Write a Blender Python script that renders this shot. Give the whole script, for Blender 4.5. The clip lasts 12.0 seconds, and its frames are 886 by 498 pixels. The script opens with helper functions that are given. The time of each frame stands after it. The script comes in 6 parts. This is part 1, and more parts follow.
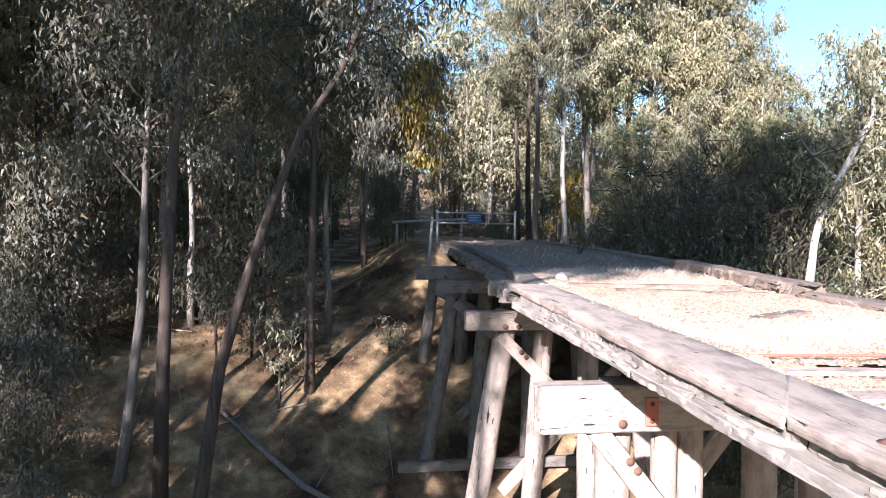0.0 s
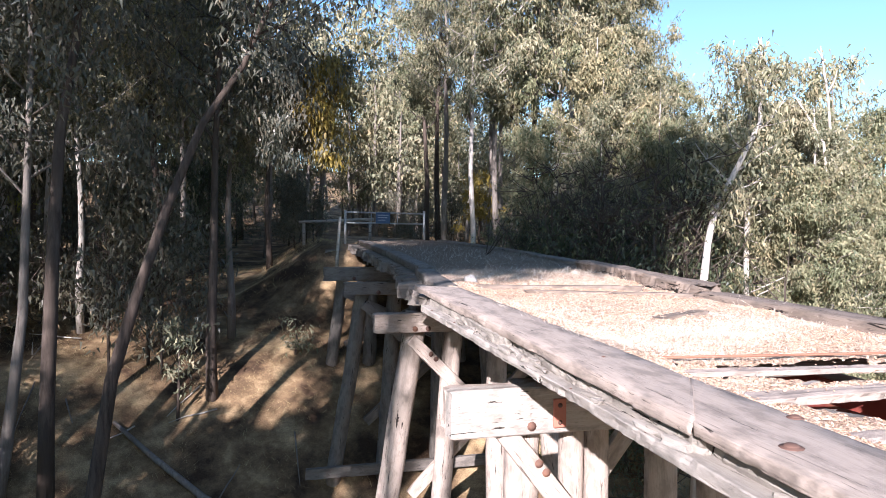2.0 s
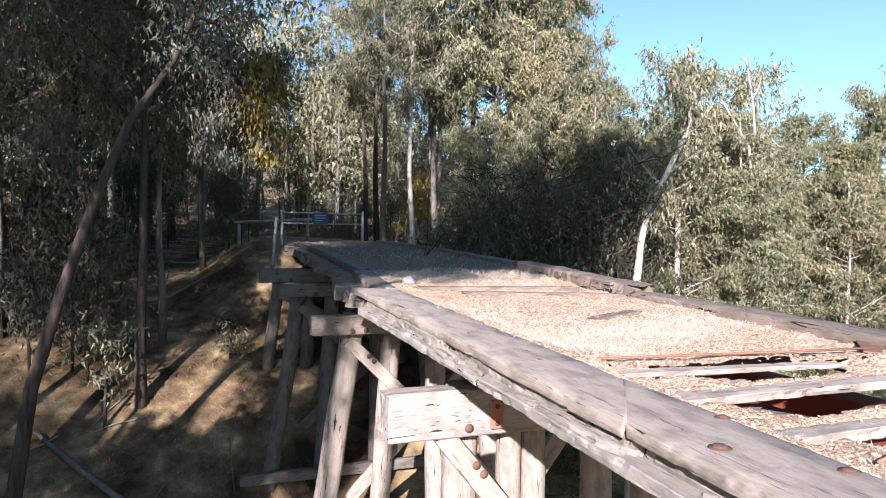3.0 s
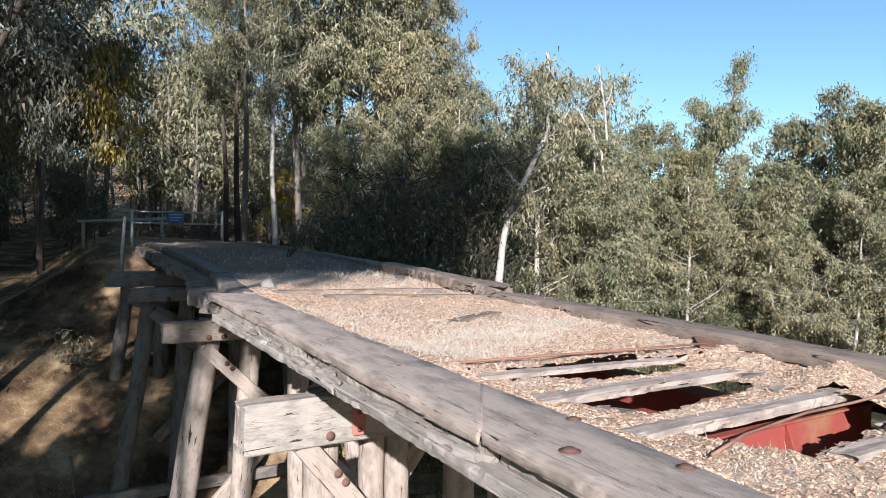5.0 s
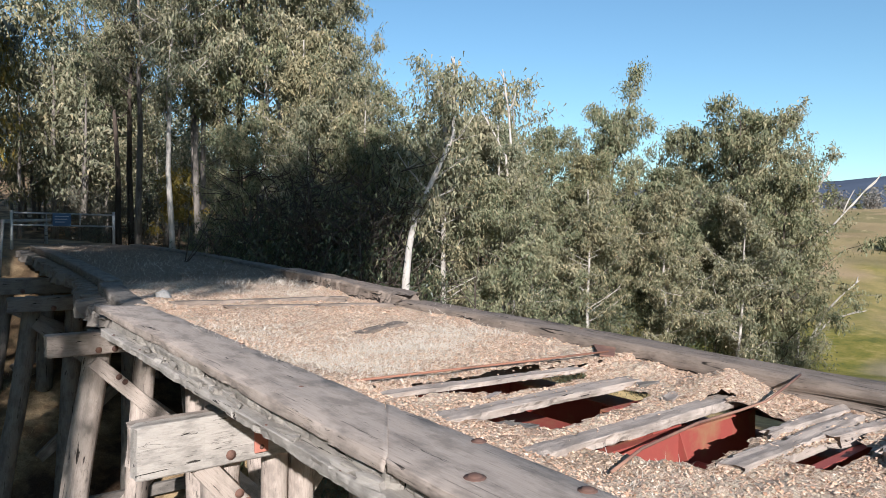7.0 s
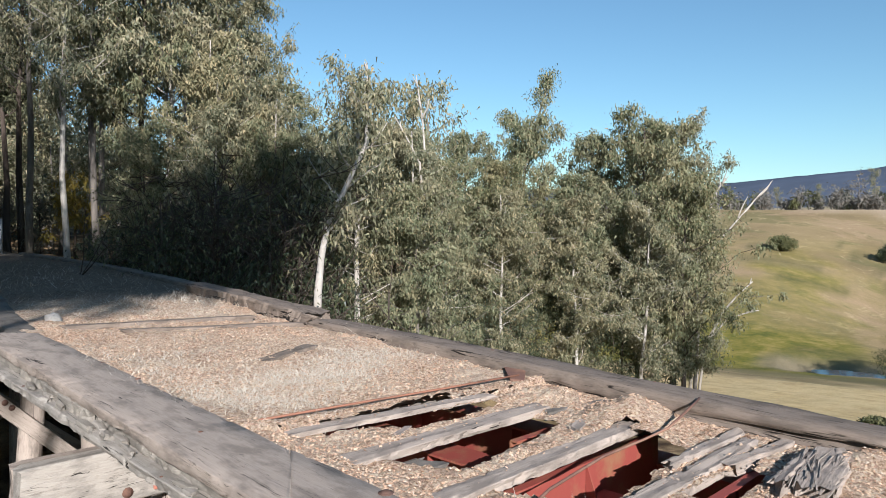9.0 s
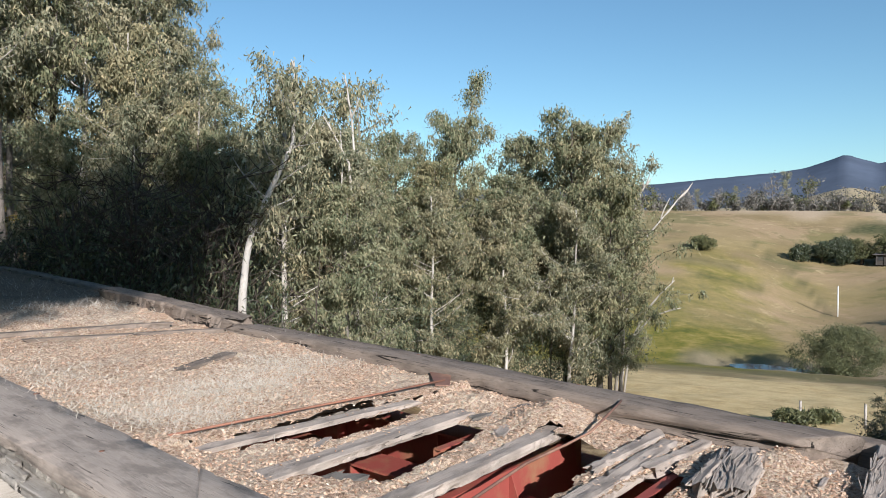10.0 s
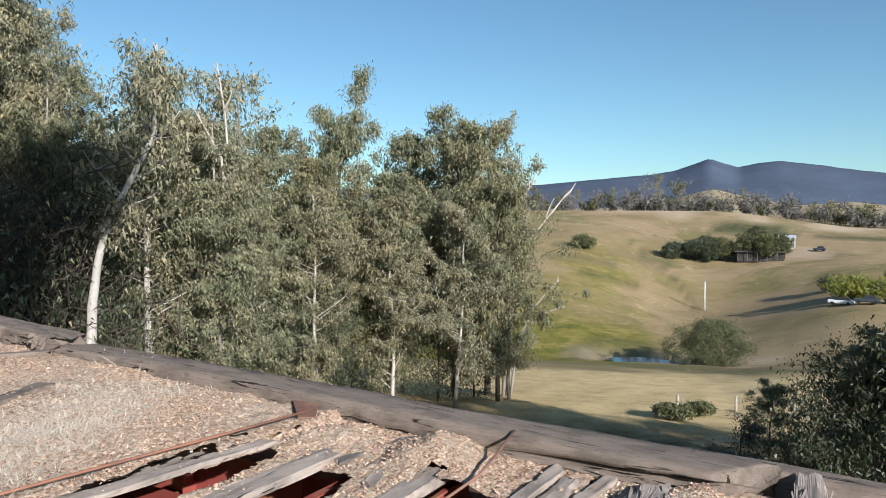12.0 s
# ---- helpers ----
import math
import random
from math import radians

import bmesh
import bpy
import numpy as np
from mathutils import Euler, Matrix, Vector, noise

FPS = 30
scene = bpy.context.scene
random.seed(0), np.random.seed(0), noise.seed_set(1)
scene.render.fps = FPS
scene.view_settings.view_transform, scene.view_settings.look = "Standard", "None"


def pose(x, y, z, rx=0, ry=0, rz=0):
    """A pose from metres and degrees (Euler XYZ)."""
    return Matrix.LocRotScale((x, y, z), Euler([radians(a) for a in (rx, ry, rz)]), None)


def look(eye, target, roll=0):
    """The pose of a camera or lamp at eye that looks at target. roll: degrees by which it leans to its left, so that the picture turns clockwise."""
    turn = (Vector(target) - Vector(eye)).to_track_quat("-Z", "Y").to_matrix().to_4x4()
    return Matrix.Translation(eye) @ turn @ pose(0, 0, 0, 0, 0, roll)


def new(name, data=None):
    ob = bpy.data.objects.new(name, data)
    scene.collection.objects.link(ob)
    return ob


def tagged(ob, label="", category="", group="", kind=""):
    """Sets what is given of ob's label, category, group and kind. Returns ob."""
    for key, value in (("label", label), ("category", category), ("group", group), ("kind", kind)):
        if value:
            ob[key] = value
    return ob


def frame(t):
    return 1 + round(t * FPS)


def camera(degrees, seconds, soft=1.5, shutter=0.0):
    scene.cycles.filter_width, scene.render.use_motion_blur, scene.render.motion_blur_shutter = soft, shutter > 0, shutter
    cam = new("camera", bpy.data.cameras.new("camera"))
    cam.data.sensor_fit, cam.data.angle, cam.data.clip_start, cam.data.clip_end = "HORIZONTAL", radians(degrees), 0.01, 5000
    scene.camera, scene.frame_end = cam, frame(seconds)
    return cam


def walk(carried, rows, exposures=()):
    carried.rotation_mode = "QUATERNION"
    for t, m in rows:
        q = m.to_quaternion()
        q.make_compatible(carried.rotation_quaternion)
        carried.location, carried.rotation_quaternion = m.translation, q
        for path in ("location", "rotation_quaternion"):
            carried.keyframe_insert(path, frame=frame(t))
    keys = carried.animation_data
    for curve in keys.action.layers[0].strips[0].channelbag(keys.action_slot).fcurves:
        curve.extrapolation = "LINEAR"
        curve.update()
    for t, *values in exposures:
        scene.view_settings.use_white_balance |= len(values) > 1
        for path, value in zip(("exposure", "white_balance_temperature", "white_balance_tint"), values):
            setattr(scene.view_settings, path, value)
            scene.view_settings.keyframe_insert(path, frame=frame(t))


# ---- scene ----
# The camera hovers left of the bridge, turns to the right and rises a little.
cam = camera(64.5, 12.0, soft=0.9)
# seconds, x, y, z, heading (clockwise from +y), pitch, roll
ROWS = [
    (0, 0.000, -0.000, 0.884, 7.94, -1.55, 0.31),
    (0.5, 0.007, 0.059, 0.882, 9.16, -1.56, 0.29),
    (1, 0.013, 0.100, 0.898, 11.09, -1.60, 0.31),
    (1.5, 0.029, 0.136, 0.906, 13.11, -1.58, 0.35),
    (2, 0.041, 0.166, 0.924, 15.34, -1.59, 0.32),
    (2.5, 0.048, 0.185, 0.934, 17.75, -1.57, 0.35),
    (3, 0.088, 0.218, 0.943, 20.25, -1.56, 0.35),
    (5, 0.200, 0.292, 0.977, 30.98, -1.53, 0.43),
    (5.5, 0.213, 0.312, 0.987, 33.24, -1.52, 0.44),
    (6, 0.219, 0.325, 1.018, 35.09, -1.54, 0.43),
    (6.5, 0.227, 0.327, 1.059, 36.85, -1.56, 0.44),
    (7, 0.243, 0.335, 1.102, 38.57, -1.58, 0.43),
    (9, 0.343, 0.376, 1.345, 45.45, -1.59, 0.36),
    (9.5, 0.396, 0.385, 1.374, 48.33, -1.58, 0.32),
    (10, 0.486, 0.403, 1.375, 50.96, -1.55, 0.33),
    (10.5, 0.604, 0.447, 1.381, 53.45, -1.54, 0.35),
    (11, 0.775, 0.551, 1.385, 55.92, -1.56, 0.37),
    (11.5, 1.004, 0.693, 1.392, 58.21, -1.57, 0.33),
    (12, 1.335, 0.844, 1.402, 60.01, -1.56, 0.22),
]


def heading(x, y, z, yaw, pitch, roll):
    a, p = radians(yaw), radians(pitch)
    way = Vector((math.sin(a) * math.cos(p), math.cos(a) * math.cos(p), math.sin(p)))
    return look((x, y, z), Vector((x, y, z)) + 2 * way, roll)


walk(cam, [(t, heading(*rest)) for t, *rest in ROWS],
     exposures=[(0, 1.87, 5850, 24), (1.5, 1.72, 5850, 24), (3.0, 1.4, 5850, 21), (5.0, 0.98, 5850, 15), (7.0, 0.8, 5850, 13), (12.0, 0.66, 5850, 11)])

# ---- light ----
SUN_AZ, SUN_EL = 211.0, 23.0      # azimuth clockwise from +y
world = bpy.data.worlds.new("sky")
scene.world = world
world.use_nodes = True
wn = world.node_tree
wn.nodes.clear()
sky = wn.nodes.new("ShaderNodeTexSky")
sky.sky_type = "NISHITA"
sky.sun_disc = False
sky.sun_elevation = radians(SUN_EL)
sky.sun_rotation = radians(SUN_AZ)
sky.air_density, sky.dust_density, sky.ozone_density = 1.0, 0.2, 1.1
bg = wn.nodes.new("ShaderNodeBackground")
bg.inputs["Strength"].default_value = 0.074
wo = wn.nodes.new("ShaderNodeOutputWorld")
clear = wn.nodes.new("ShaderNodeMix")
clear.data_type, clear.blend_type = "RGBA", "MULTIPLY"
clear.inputs[0].default_value = 1.0
clear.inputs[7].default_value = (0.82, 1.025, 1.03, 1.0)
wn.links.new(sky.outputs[0], clear.inputs[6])
wn.links.new(clear.outputs[2], bg.inputs[0])
wn.links.new(bg.outputs[0], wo.inputs[0])
sun_data = bpy.data.lights.new("sun", "SUN")
sun_data.energy, sun_data.angle, sun_data.color = 5.0, radians(0.53), (1.0, 0.95, 0.87)
sun = new("sun", sun_data)
sv = Vector((math.sin(radians(SUN_AZ)) * math.cos(radians(SUN_EL)), math.cos(radians(SUN_AZ)) * math.cos(radians(SUN_EL)), math.sin(radians(SUN_EL))))
sun.matrix_world = look(sv * 60, (0, 0, 0))

# ---- materials ----


def mat(name, build, rough=0.9, spec=0.25, metal=0.0):
    m = bpy.data.materials.new(name)
    m.use_nodes = True
    nt = m.node_tree
    bsdf = nt.nodes["Principled BSDF"]
    bsdf.inputs["Roughness"].default_value = rough
    bsdf.inputs["Specular IOR Level"].default_value = spec
    bsdf.inputs["Metallic"].default_value = metal
    build(nt, bsdf)
    return m


def node(nt, kind, **sets):
    n = nt.nodes.new(kind)
    for k, v in sets.items():
        if k in n.inputs:
            n.inputs[k].default_value = v
    return n


def coords(nt, which="Object", scale=(1, 1, 1)):
    tc = nt.nodes.new("ShaderNodeTexCoord")
    mp = nt.nodes.new("ShaderNodeMapping")
    mp.inputs["Scale"].default_value = scale
    nt.links.new(tc.outputs[which], mp.inputs["Vector"])
    return mp.outputs[0]


def world_pos(nt, scale=(1, 1, 1)):
    g = nt.nodes.new("ShaderNodeNewGeometry")
    mp = nt.nodes.new("ShaderNodeMapping")
    mp.inputs["Scale"].default_value = scale
    nt.links.new(g.outputs["Position"], mp.inputs["Vector"])
    return mp.outputs[0]


def grain(nt, vec, scale, detail=5.0, rough=0.6, distort=0.0):
    n = nt.nodes.new("ShaderNodeTexNoise")
    n.inputs["Scale"].default_value = scale
    n.inputs["Detail"].default_value = detail
    n.inputs["Roughness"].default_value = rough
    n.inputs["Distortion"].default_value = distort
    nt.links.new(vec, n.inputs["Vector"])
    return n.outputs["Fac"]


def ramp(nt, fac, *stops):
    r = nt.nodes.new("ShaderNodeValToRGB")
    while len(r.color_ramp.elements) < len(stops):
        r.color_ramp.elements.new(0.5)
    for e, (pos, col) in zip(r.color_ramp.elements, stops):
        e.position = pos
        e.color = (*col, 1) if len(col) == 3 else col
    nt.links.new(fac, r.inputs[0])
    return r.outputs[0]


def mix(nt, fac, a, b, mode="MIX"):
    n = nt.nodes.new("ShaderNodeMix")
    n.data_type, n.blend_type = "RGBA", mode
    for sock, v in ((n.inputs[0], fac), (n.inputs[6], a), (n.inputs[7], b)):
        if isinstance(v, (int, float)):
            sock.default_value = v
        elif isinstance(v, tuple):
            sock.default_value = (*v, 1)
        else:
            nt.links.new(v, sock)
    return n.outputs[2]


def bump(nt, bsdf, height, strength=0.5, dist=0.01):
    b = nt.nodes.new("ShaderNodeBump")
    b.inputs["Strength"].default_value = strength
    b.inputs["Distance"].default_value = dist
    nt.links.new(height, b.inputs["Height"])
    nt.links.new(b.outputs[0], bsdf.inputs["Normal"])


def obj_random(nt):
    return nt.nodes.new("ShaderNodeObjectInfo").outputs["Random"]


def island_random(nt):
    return nt.nodes.new("ShaderNodeNewGeometry").outputs["Random Per Island"]


def attr(nt, name):
    a = nt.nodes.new("ShaderNodeAttribute")
    a.attribute_name = name
    return a.outputs["Fac"]


def wood_build(light, dark, crack=0.06, deep=0.35, slit=0.0018):
    def build(nt, bsdf):
        v = coords(nt, "Object", (1.5, 26.0, 26.0))
        off = nt.nodes.new("ShaderNodeVectorMath")
        off.operation = "ADD"
        r = nt.nodes.new("ShaderNodeMath")
        r.operation = "MULTIPLY"
        r.inputs[1].default_value = 37.0
        nt.links.new(obj_random(nt), r.inputs[0])
        nt.links.new(v, off.inputs[0])
        nt.links.new(r.outputs[0], off.inputs[1])
        vv = off.outputs[0]
        g = grain(nt, vv, 3.0, 8.0, 0.7, 0.4)
        base = ramp(nt, g, (0.28, dark), (0.42, tuple(0.7 * a + 0.3 * b for a, b in zip(light, dark))), (0.7, light))
        blot = grain(nt, coords(nt, "Object", (1.3, 3.2, 3.2)), 1.9, 6.0, 0.65)
        base = mix(nt, ramp(nt, blot, (0.47, (0, 0, 0)), (0.62, (0.8, 0.8, 0.8))), base, tuple(c * 0.5 for c in light), "MIX")
        fine = grain(nt, coords(nt, "Object", (0.9, 19.0, 19.0)), 2.0, 5.0, 0.62, 1.2)
        cr = ramp(nt, fine, (deep - 0.02 - crack * 0.5, (0, 0, 0)), (deep + 0.02, (1, 1, 1)))
        base = mix(nt, cr, tuple(c * 0.22 for c in dark), base)
        wide = grain(nt, coords(nt, "Object", (0.45, 4.5, 4.5)), 1.7, 6.0, 0.6, 0.8)
        split = ramp(nt, wide, (deep - 0.015, (0, 0, 0)), (deep, (1, 1, 1)))
        base = mix(nt, split, tuple(c * 0.15 for c in dark), base)
        line = grain(nt, coords(nt, "Object", (0.32, 7.0, 7.0)), 1.6, 4.0, 0.5, 0.4)
        broken = grain(nt, coords(nt, "Object", (1.6, 4.0, 4.0)), 1.3, 3.0, 0.6)
        line = ramp(nt, line, (0.5 - 2.2 * slit, (1, 1, 1)), (0.5 - slit, (0, 0, 0)), (0.5 + slit, (0, 0, 0)), (0.5 + 2.2 * slit, (1, 1, 1)))
        line = mix(nt, ramp(nt, broken, (0.38, (0, 0, 0)), (0.5, (1, 1, 1))), line, (1, 1, 1))
        base = mix(nt, line, tuple(c * 0.15 for c in dark), base)
        cr = mix(nt, 1.0, mix(nt, 1.0, cr, split, "MULTIPLY"), line, "MULTIPLY")
        nt.links.new(base, bsdf.inputs["Base Color"])
        h = mix(nt, 0.5, g, cr, "MULTIPLY")
        bump(nt, bsdf, h, 0.9, 0.012)
    return build


WOOD = mat("weathered_grey_timber", wood_build((0.455, 0.37, 0.305), (0.235, 0.185, 0.148)))
WOOD_DARK = mat("dark_and_shaded_timber", wood_build((0.22, 0.19, 0.16), (0.10, 0.082, 0.065)))
WOOD_KERB = mat("dull_brown_grey_timber", wood_build((0.27, 0.21, 0.165), (0.10, 0.075, 0.057), 0.1, 0.365, 0.008))
WOOD_ROT = mat("rotten_timber", wood_build((0.36, 0.32, 0.27), (0.10, 0.08, 0.062), 0.2))
WOOD_PALE = mat("bleached_timber", wood_build((0.44, 0.39, 0.335), (0.24, 0.205, 0.17)))


def steel_build(a, b, rust, amount=0.5):
    def build(nt, bsdf):
        p = world_pos(nt)
        n1 = grain(nt, p, 2.3, 6.0, 0.65)
        n2 = grain(nt, p, 22.0, 5.0, 0.7)
        base = mix(nt, n2, a, b)
        base = mix(nt, ramp(nt, n1, (amount - 0.05, (0, 0, 0)), (amount + 0.12, (1, 1, 1))), base, rust)
        nt.links.new(base, bsdf.inputs["Base Color"])
        bump(nt, bsdf, n2, 0.35, 0.004)
    return build


RED_STEEL = mat("red_oxide_painted_steel", steel_build((0.30, 0.068, 0.05), (0.24, 0.052, 0.04), (0.27, 0.13, 0.07), 0.54), 0.6, 0.4)
RUST = mat("rusted_steel", steel_build((0.20, 0.10, 0.07), (0.12, 0.065, 0.05), (0.27, 0.15, 0.10), 0.52), 0.8, 0.3)
RUST_BRIGHT = mat("orange_rusted_steel", steel_build((0.30, 0.14, 0.085), (0.22, 0.10, 0.065), (0.17, 0.085, 0.055), 0.56), 0.8, 0.3)
OLD_BOLT = mat("dark_rusted_bolt", steel_build((0.16, 0.085, 0.06), (0.09, 0.055, 0.045), (0.22, 0.11, 0.07), 0.55), 0.85, 0.25)
RED_BRACKET = mat("red_rusty_bracket", steel_build((0.48, 0.19, 0.13), (0.36, 0.13, 0.09), (0.30, 0.15, 0.09), 0.6), 0.75, 0.3)
GALV = mat("dull_galvanised_pipe", steel_build((0.42, 0.42, 0.41), (0.32, 0.32, 0.31), (0.30, 0.22, 0.16), 0.66), 0.55, 0.4, 0.3)


def gravel_build(nt, bsdf):
    p = world_pos(nt)
    big = grain(nt, p, 1.3, 5.0, 0.6)
    small = grain(nt, p, 38.0, 4.0, 0.7)
    vor = nt.nodes.new("ShaderNodeTexVoronoi")
    vor.inputs["Scale"].default_value = 48.0
    nt.links.new(p, vor.inputs["Vector"])
    c = ramp(nt, small, (0.38, (0.27, 0.155, 0.085)), (0.48, (0.55, 0.39, 0.275)), (0.6, (0.68, 0.525, 0.40)))
    c = mix(nt, ramp(nt, big, (0.45, (0, 0, 0)), (0.62, (0.65, 0.65, 0.65))), c, (0.60, 0.485, 0.37))
    litter = grain(nt, p, 0.55, 4.0, 0.6)
    c = mix(nt, ramp(nt, litter, (0.58, (0, 0, 0)), (0.68, (0.5, 0.5, 0.5))), c, (0.33, 0.24, 0.16))
    # the shade over the far deck is put into the gravel colour
    c = mix(nt, attr(nt, "painted_shade"), c, (0.10, 0.085, 0.068))
    flake = nt.nodes.new("ShaderNodeSeparateColor")
    nt.links.new(vor.outputs["Color"], flake.inputs[0])
    c = mix(nt, 0.55, c, ramp(nt, flake.outputs[0], (0.0, (0.22, 0.2, 0.18)), (0.5, (0.5, 0.5, 0.5)), (1.0, (0.78, 0.74, 0.68))), "OVERLAY")
    nt.links.new(c, bsdf.inputs["Base Color"])
    bump(nt, bsdf, mix(nt, 0.45, grain(nt, p, 14.0, 6.0, 0.75), grain(nt, p, 60.0, 4.0, 0.75)), 1.0, 0.06)


GRAVEL = mat("tan_gravel_and_litter", gravel_build, 0.95, 0.15)


def stone_build(nt, bsdf):
    c = ramp(nt, island_random(nt), (0.0, (0.30, 0.17, 0.105)), (0.25, (0.47, 0.30, 0.195)), (0.55, (0.56, 0.39, 0.275)), (0.85, (0.50, 0.33, 0.22)), (1.0, (0.63, 0.50, 0.39)))
    n = grain(nt, world_pos(nt), 45.0, 3.0)
    c = mix(nt, 0.4, c, ramp(nt, n, (0.3, (0.3, 0.3, 0.3)), (0.7, (0.8, 0.8, 0.8))), "OVERLAY")
    nt.links.new(c, bsdf.inputs["Base Color"])


STONE = mat("tan_ballast_stone", stone_build, 0.9, 0.2)


def straw_build(a, b, c):
    def build(nt, bsdf):
        nt.links.new(ramp(nt, island_random(nt), (0.0, a), (0.5, b), (1.0, c)), bsdf.inputs["Base Color"])
    return build


STRAW = mat("dry_grass_blades", straw_build((0.40, 0.33, 0.25), (0.53, 0.455, 0.37), (0.61, 0.545, 0.46)), 0.8, 0.2)
LITTER = mat("forest_litter_blades", straw_build((0.23, 0.17, 0.08), (0.36, 0.28, 0.14), (0.45, 0.37, 0.19)), 0.85, 0.2)


def ground_build(nt, bsdf):
    p = world_pos(nt)
    n_small = grain(nt, p, 6.0, 8.0, 0.7)
    n_mid = grain(nt, p, 0.7, 6.0, 0.65)
    n_big = grain(nt, p, 0.06, 6.0, 0.6)
    n_mic = grain(nt, p, 32.0, 4.0, 0.7)
    forest = ramp(nt, n_mid, (0.38, (0.06, 0.037, 0.023)), (0.52, (0.19, 0.125, 0.068)), (0.66, (0.42, 0.30, 0.165)))
    forest = mix(nt, 0.55, forest, ramp(nt, n_mic, (0.3, (0.2, 0.2, 0.2)), (0.7, (0.8, 0.8, 0.8))), "OVERLAY")
    paddock = ramp(nt, n_big, (0.35, (0.232, 0.167, 0.086)), (0.52, (0.282, 0.205, 0.105)), (0.7, (0.335, 0.242, 0.132)))
    streak = grain(nt, world_pos(nt, (0.06, 0.03, 0.05)), 1.0, 9.0, 0.65)
    paddock = mix(nt, ramp(nt, streak, (0.46, (0.8, 0.8, 0.8)), (0.50, (0, 0, 0))), paddock, (0.186, 0.156, 0.07))
    patch = grain(nt, p, 0.028, 9.0, 0.68, 0.6)
    paddock = mix(nt, ramp(nt, patch, (0.53, (0, 0, 0)), (0.57, (0.75, 0.75, 0.75))), paddock, (0.34, 0.235, 0.138))
    wisp = grain(nt, p, 0.22, 8.0, 0.75, 0.8)
    paddock = mix(nt, ramp(nt, wisp, (0.56, (0, 0, 0)), (0.68, (0.7, 0.7, 0.7))), paddock, (0.49, 0.37, 0.205))
    paddock = mix(nt, ramp(nt, wisp, (0.30, (0.7, 0.7, 0.7)), (0.40, (0, 0, 0))), paddock, (0.19, 0.15, 0.07))
    paddock = mix(nt, 0.4, paddock, ramp(nt, n_small, (0.3, (0.3, 0.3, 0.3)), (0.7, (0.7, 0.7, 0.7))), "OVERLAY")
    straw = ramp(nt, n_mid, (0.3, (0.48, 0.33, 0.15)), (0.6, (0.68, 0.50, 0.255)), (0.8, (0.57, 0.425, 0.195)))
    straw = mix(nt, 0.4, straw, ramp(nt, n_small, (0.3, (0.3, 0.3, 0.3)), (0.7, (0.75, 0.75, 0.75))), "OVERLAY")
    green = ramp(nt, grain(nt, p, 0.3, 8.0, 0.75), (0.36, (0.085, 0.098, 0.016)), (0.5, (0.18, 0.158, 0.028)), (0.66, (0.32, 0.24, 0.075)))
    earth = ramp(nt, n_small, (0.3, (0.36, 0.26, 0.17)), (0.7, (0.52, 0.40, 0.28)))
    c = mix(nt, attr(nt, "open_field"), forest, paddock)
    c = mix(nt, attr(nt, "straw_slope"), c, straw)
    c = mix(nt, attr(nt, "wet_green"), c, green)
    c = mix(nt, attr(nt, "bare_earth"), c, earth)
    c = mix(nt, attr(nt, "dark_weeds"), c, ramp(nt, n_mid, (0.35, (0.055, 0.06, 0.025)), (0.65, (0.13, 0.115, 0.055))))
    nt.links.new(c, bsdf.inputs["Base Color"])
    bump(nt, bsdf, n_small, 0.6, 0.08)


GROUND = mat("grass_and_litter_ground", ground_build, 0.95, 0.1)


def leaf_build(stops, trans=0.25, tint=(0.35, 0.42, 0.12)):
    def build(nt, bsdf):
        c = ramp(nt, island_random(nt), *stops)
        n = grain(nt, world_pos(nt), 0.9, 3.0, 0.6)
        c = mix(nt, ramp(nt, n, (0.45, (0, 0, 0)), (0.75, (0.55, 0.55, 0.55))), c, stops[-1][1])
        c = mix(nt, ramp(nt, obj_random(nt), (0.4, (0, 0, 0)), (1.0, (0.6, 0.6, 0.6))), c, (0.98, 0.90, 0.74), "MULTIPLY")
        nt.links.new(c, bsdf.inputs["Base Color"])
        tr = nt.nodes.new("ShaderNodeBsdfTranslucent")
        tr.inputs["Color"].default_value = (*tint, 1)
        ms = nt.nodes.new("ShaderNodeMixShader")
        ms.inputs[0].default_value = trans
        out = nt.nodes["Material Output"]
        nt.links.new(bsdf.outputs[0], ms.inputs[1])
        nt.links.new(tr.outputs[0], ms.inputs[2])
        nt.links.new(ms.outputs[0], out.inputs["Surface"])
    return build


LEAF = mat("grey_green_gum_leaves", leaf_build([(0.0, (0.055, 0.061, 0.036)), (0.35, (0.132, 0.138, 0.085)), (0.75, (0.259, 0.251, 0.159)), (1.0, (0.396, 0.325, 0.201))], 0.12, (0.286, 0.286, 0.085)), 0.6, 0.25)
LEAF_OLIVE = mat("olive_gum_leaves", leaf_build([(0.0, (0.056, 0.066, 0.036)), (0.35, (0.136, 0.147, 0.080)), (0.75, (0.228, 0.232, 0.132)), (1.0, (0.315, 0.255, 0.150))], 0.12, (0.28, 0.27, 0.08)), 0.6, 0.25)
LEAF_DARK = mat("deep_green_leaves", leaf_build([(0.0, (0.033, 0.044, 0.027)), (0.6, (0.061, 0.074, 0.037)), (1.0, (0.094, 0.099, 0.048))], 0.12, (0.088, 0.118, 0.032)), 0.45, 0.4)
LEAF_FIELD = mat("dusty_olive_leaves", leaf_build([(0.0, (0.055, 0.065, 0.03)), (0.6, (0.10, 0.105, 0.045)), (1.0, (0.15, 0.14, 0.06))], 0.08, (0.1, 0.12, 0.03)), 0.6, 0.3)
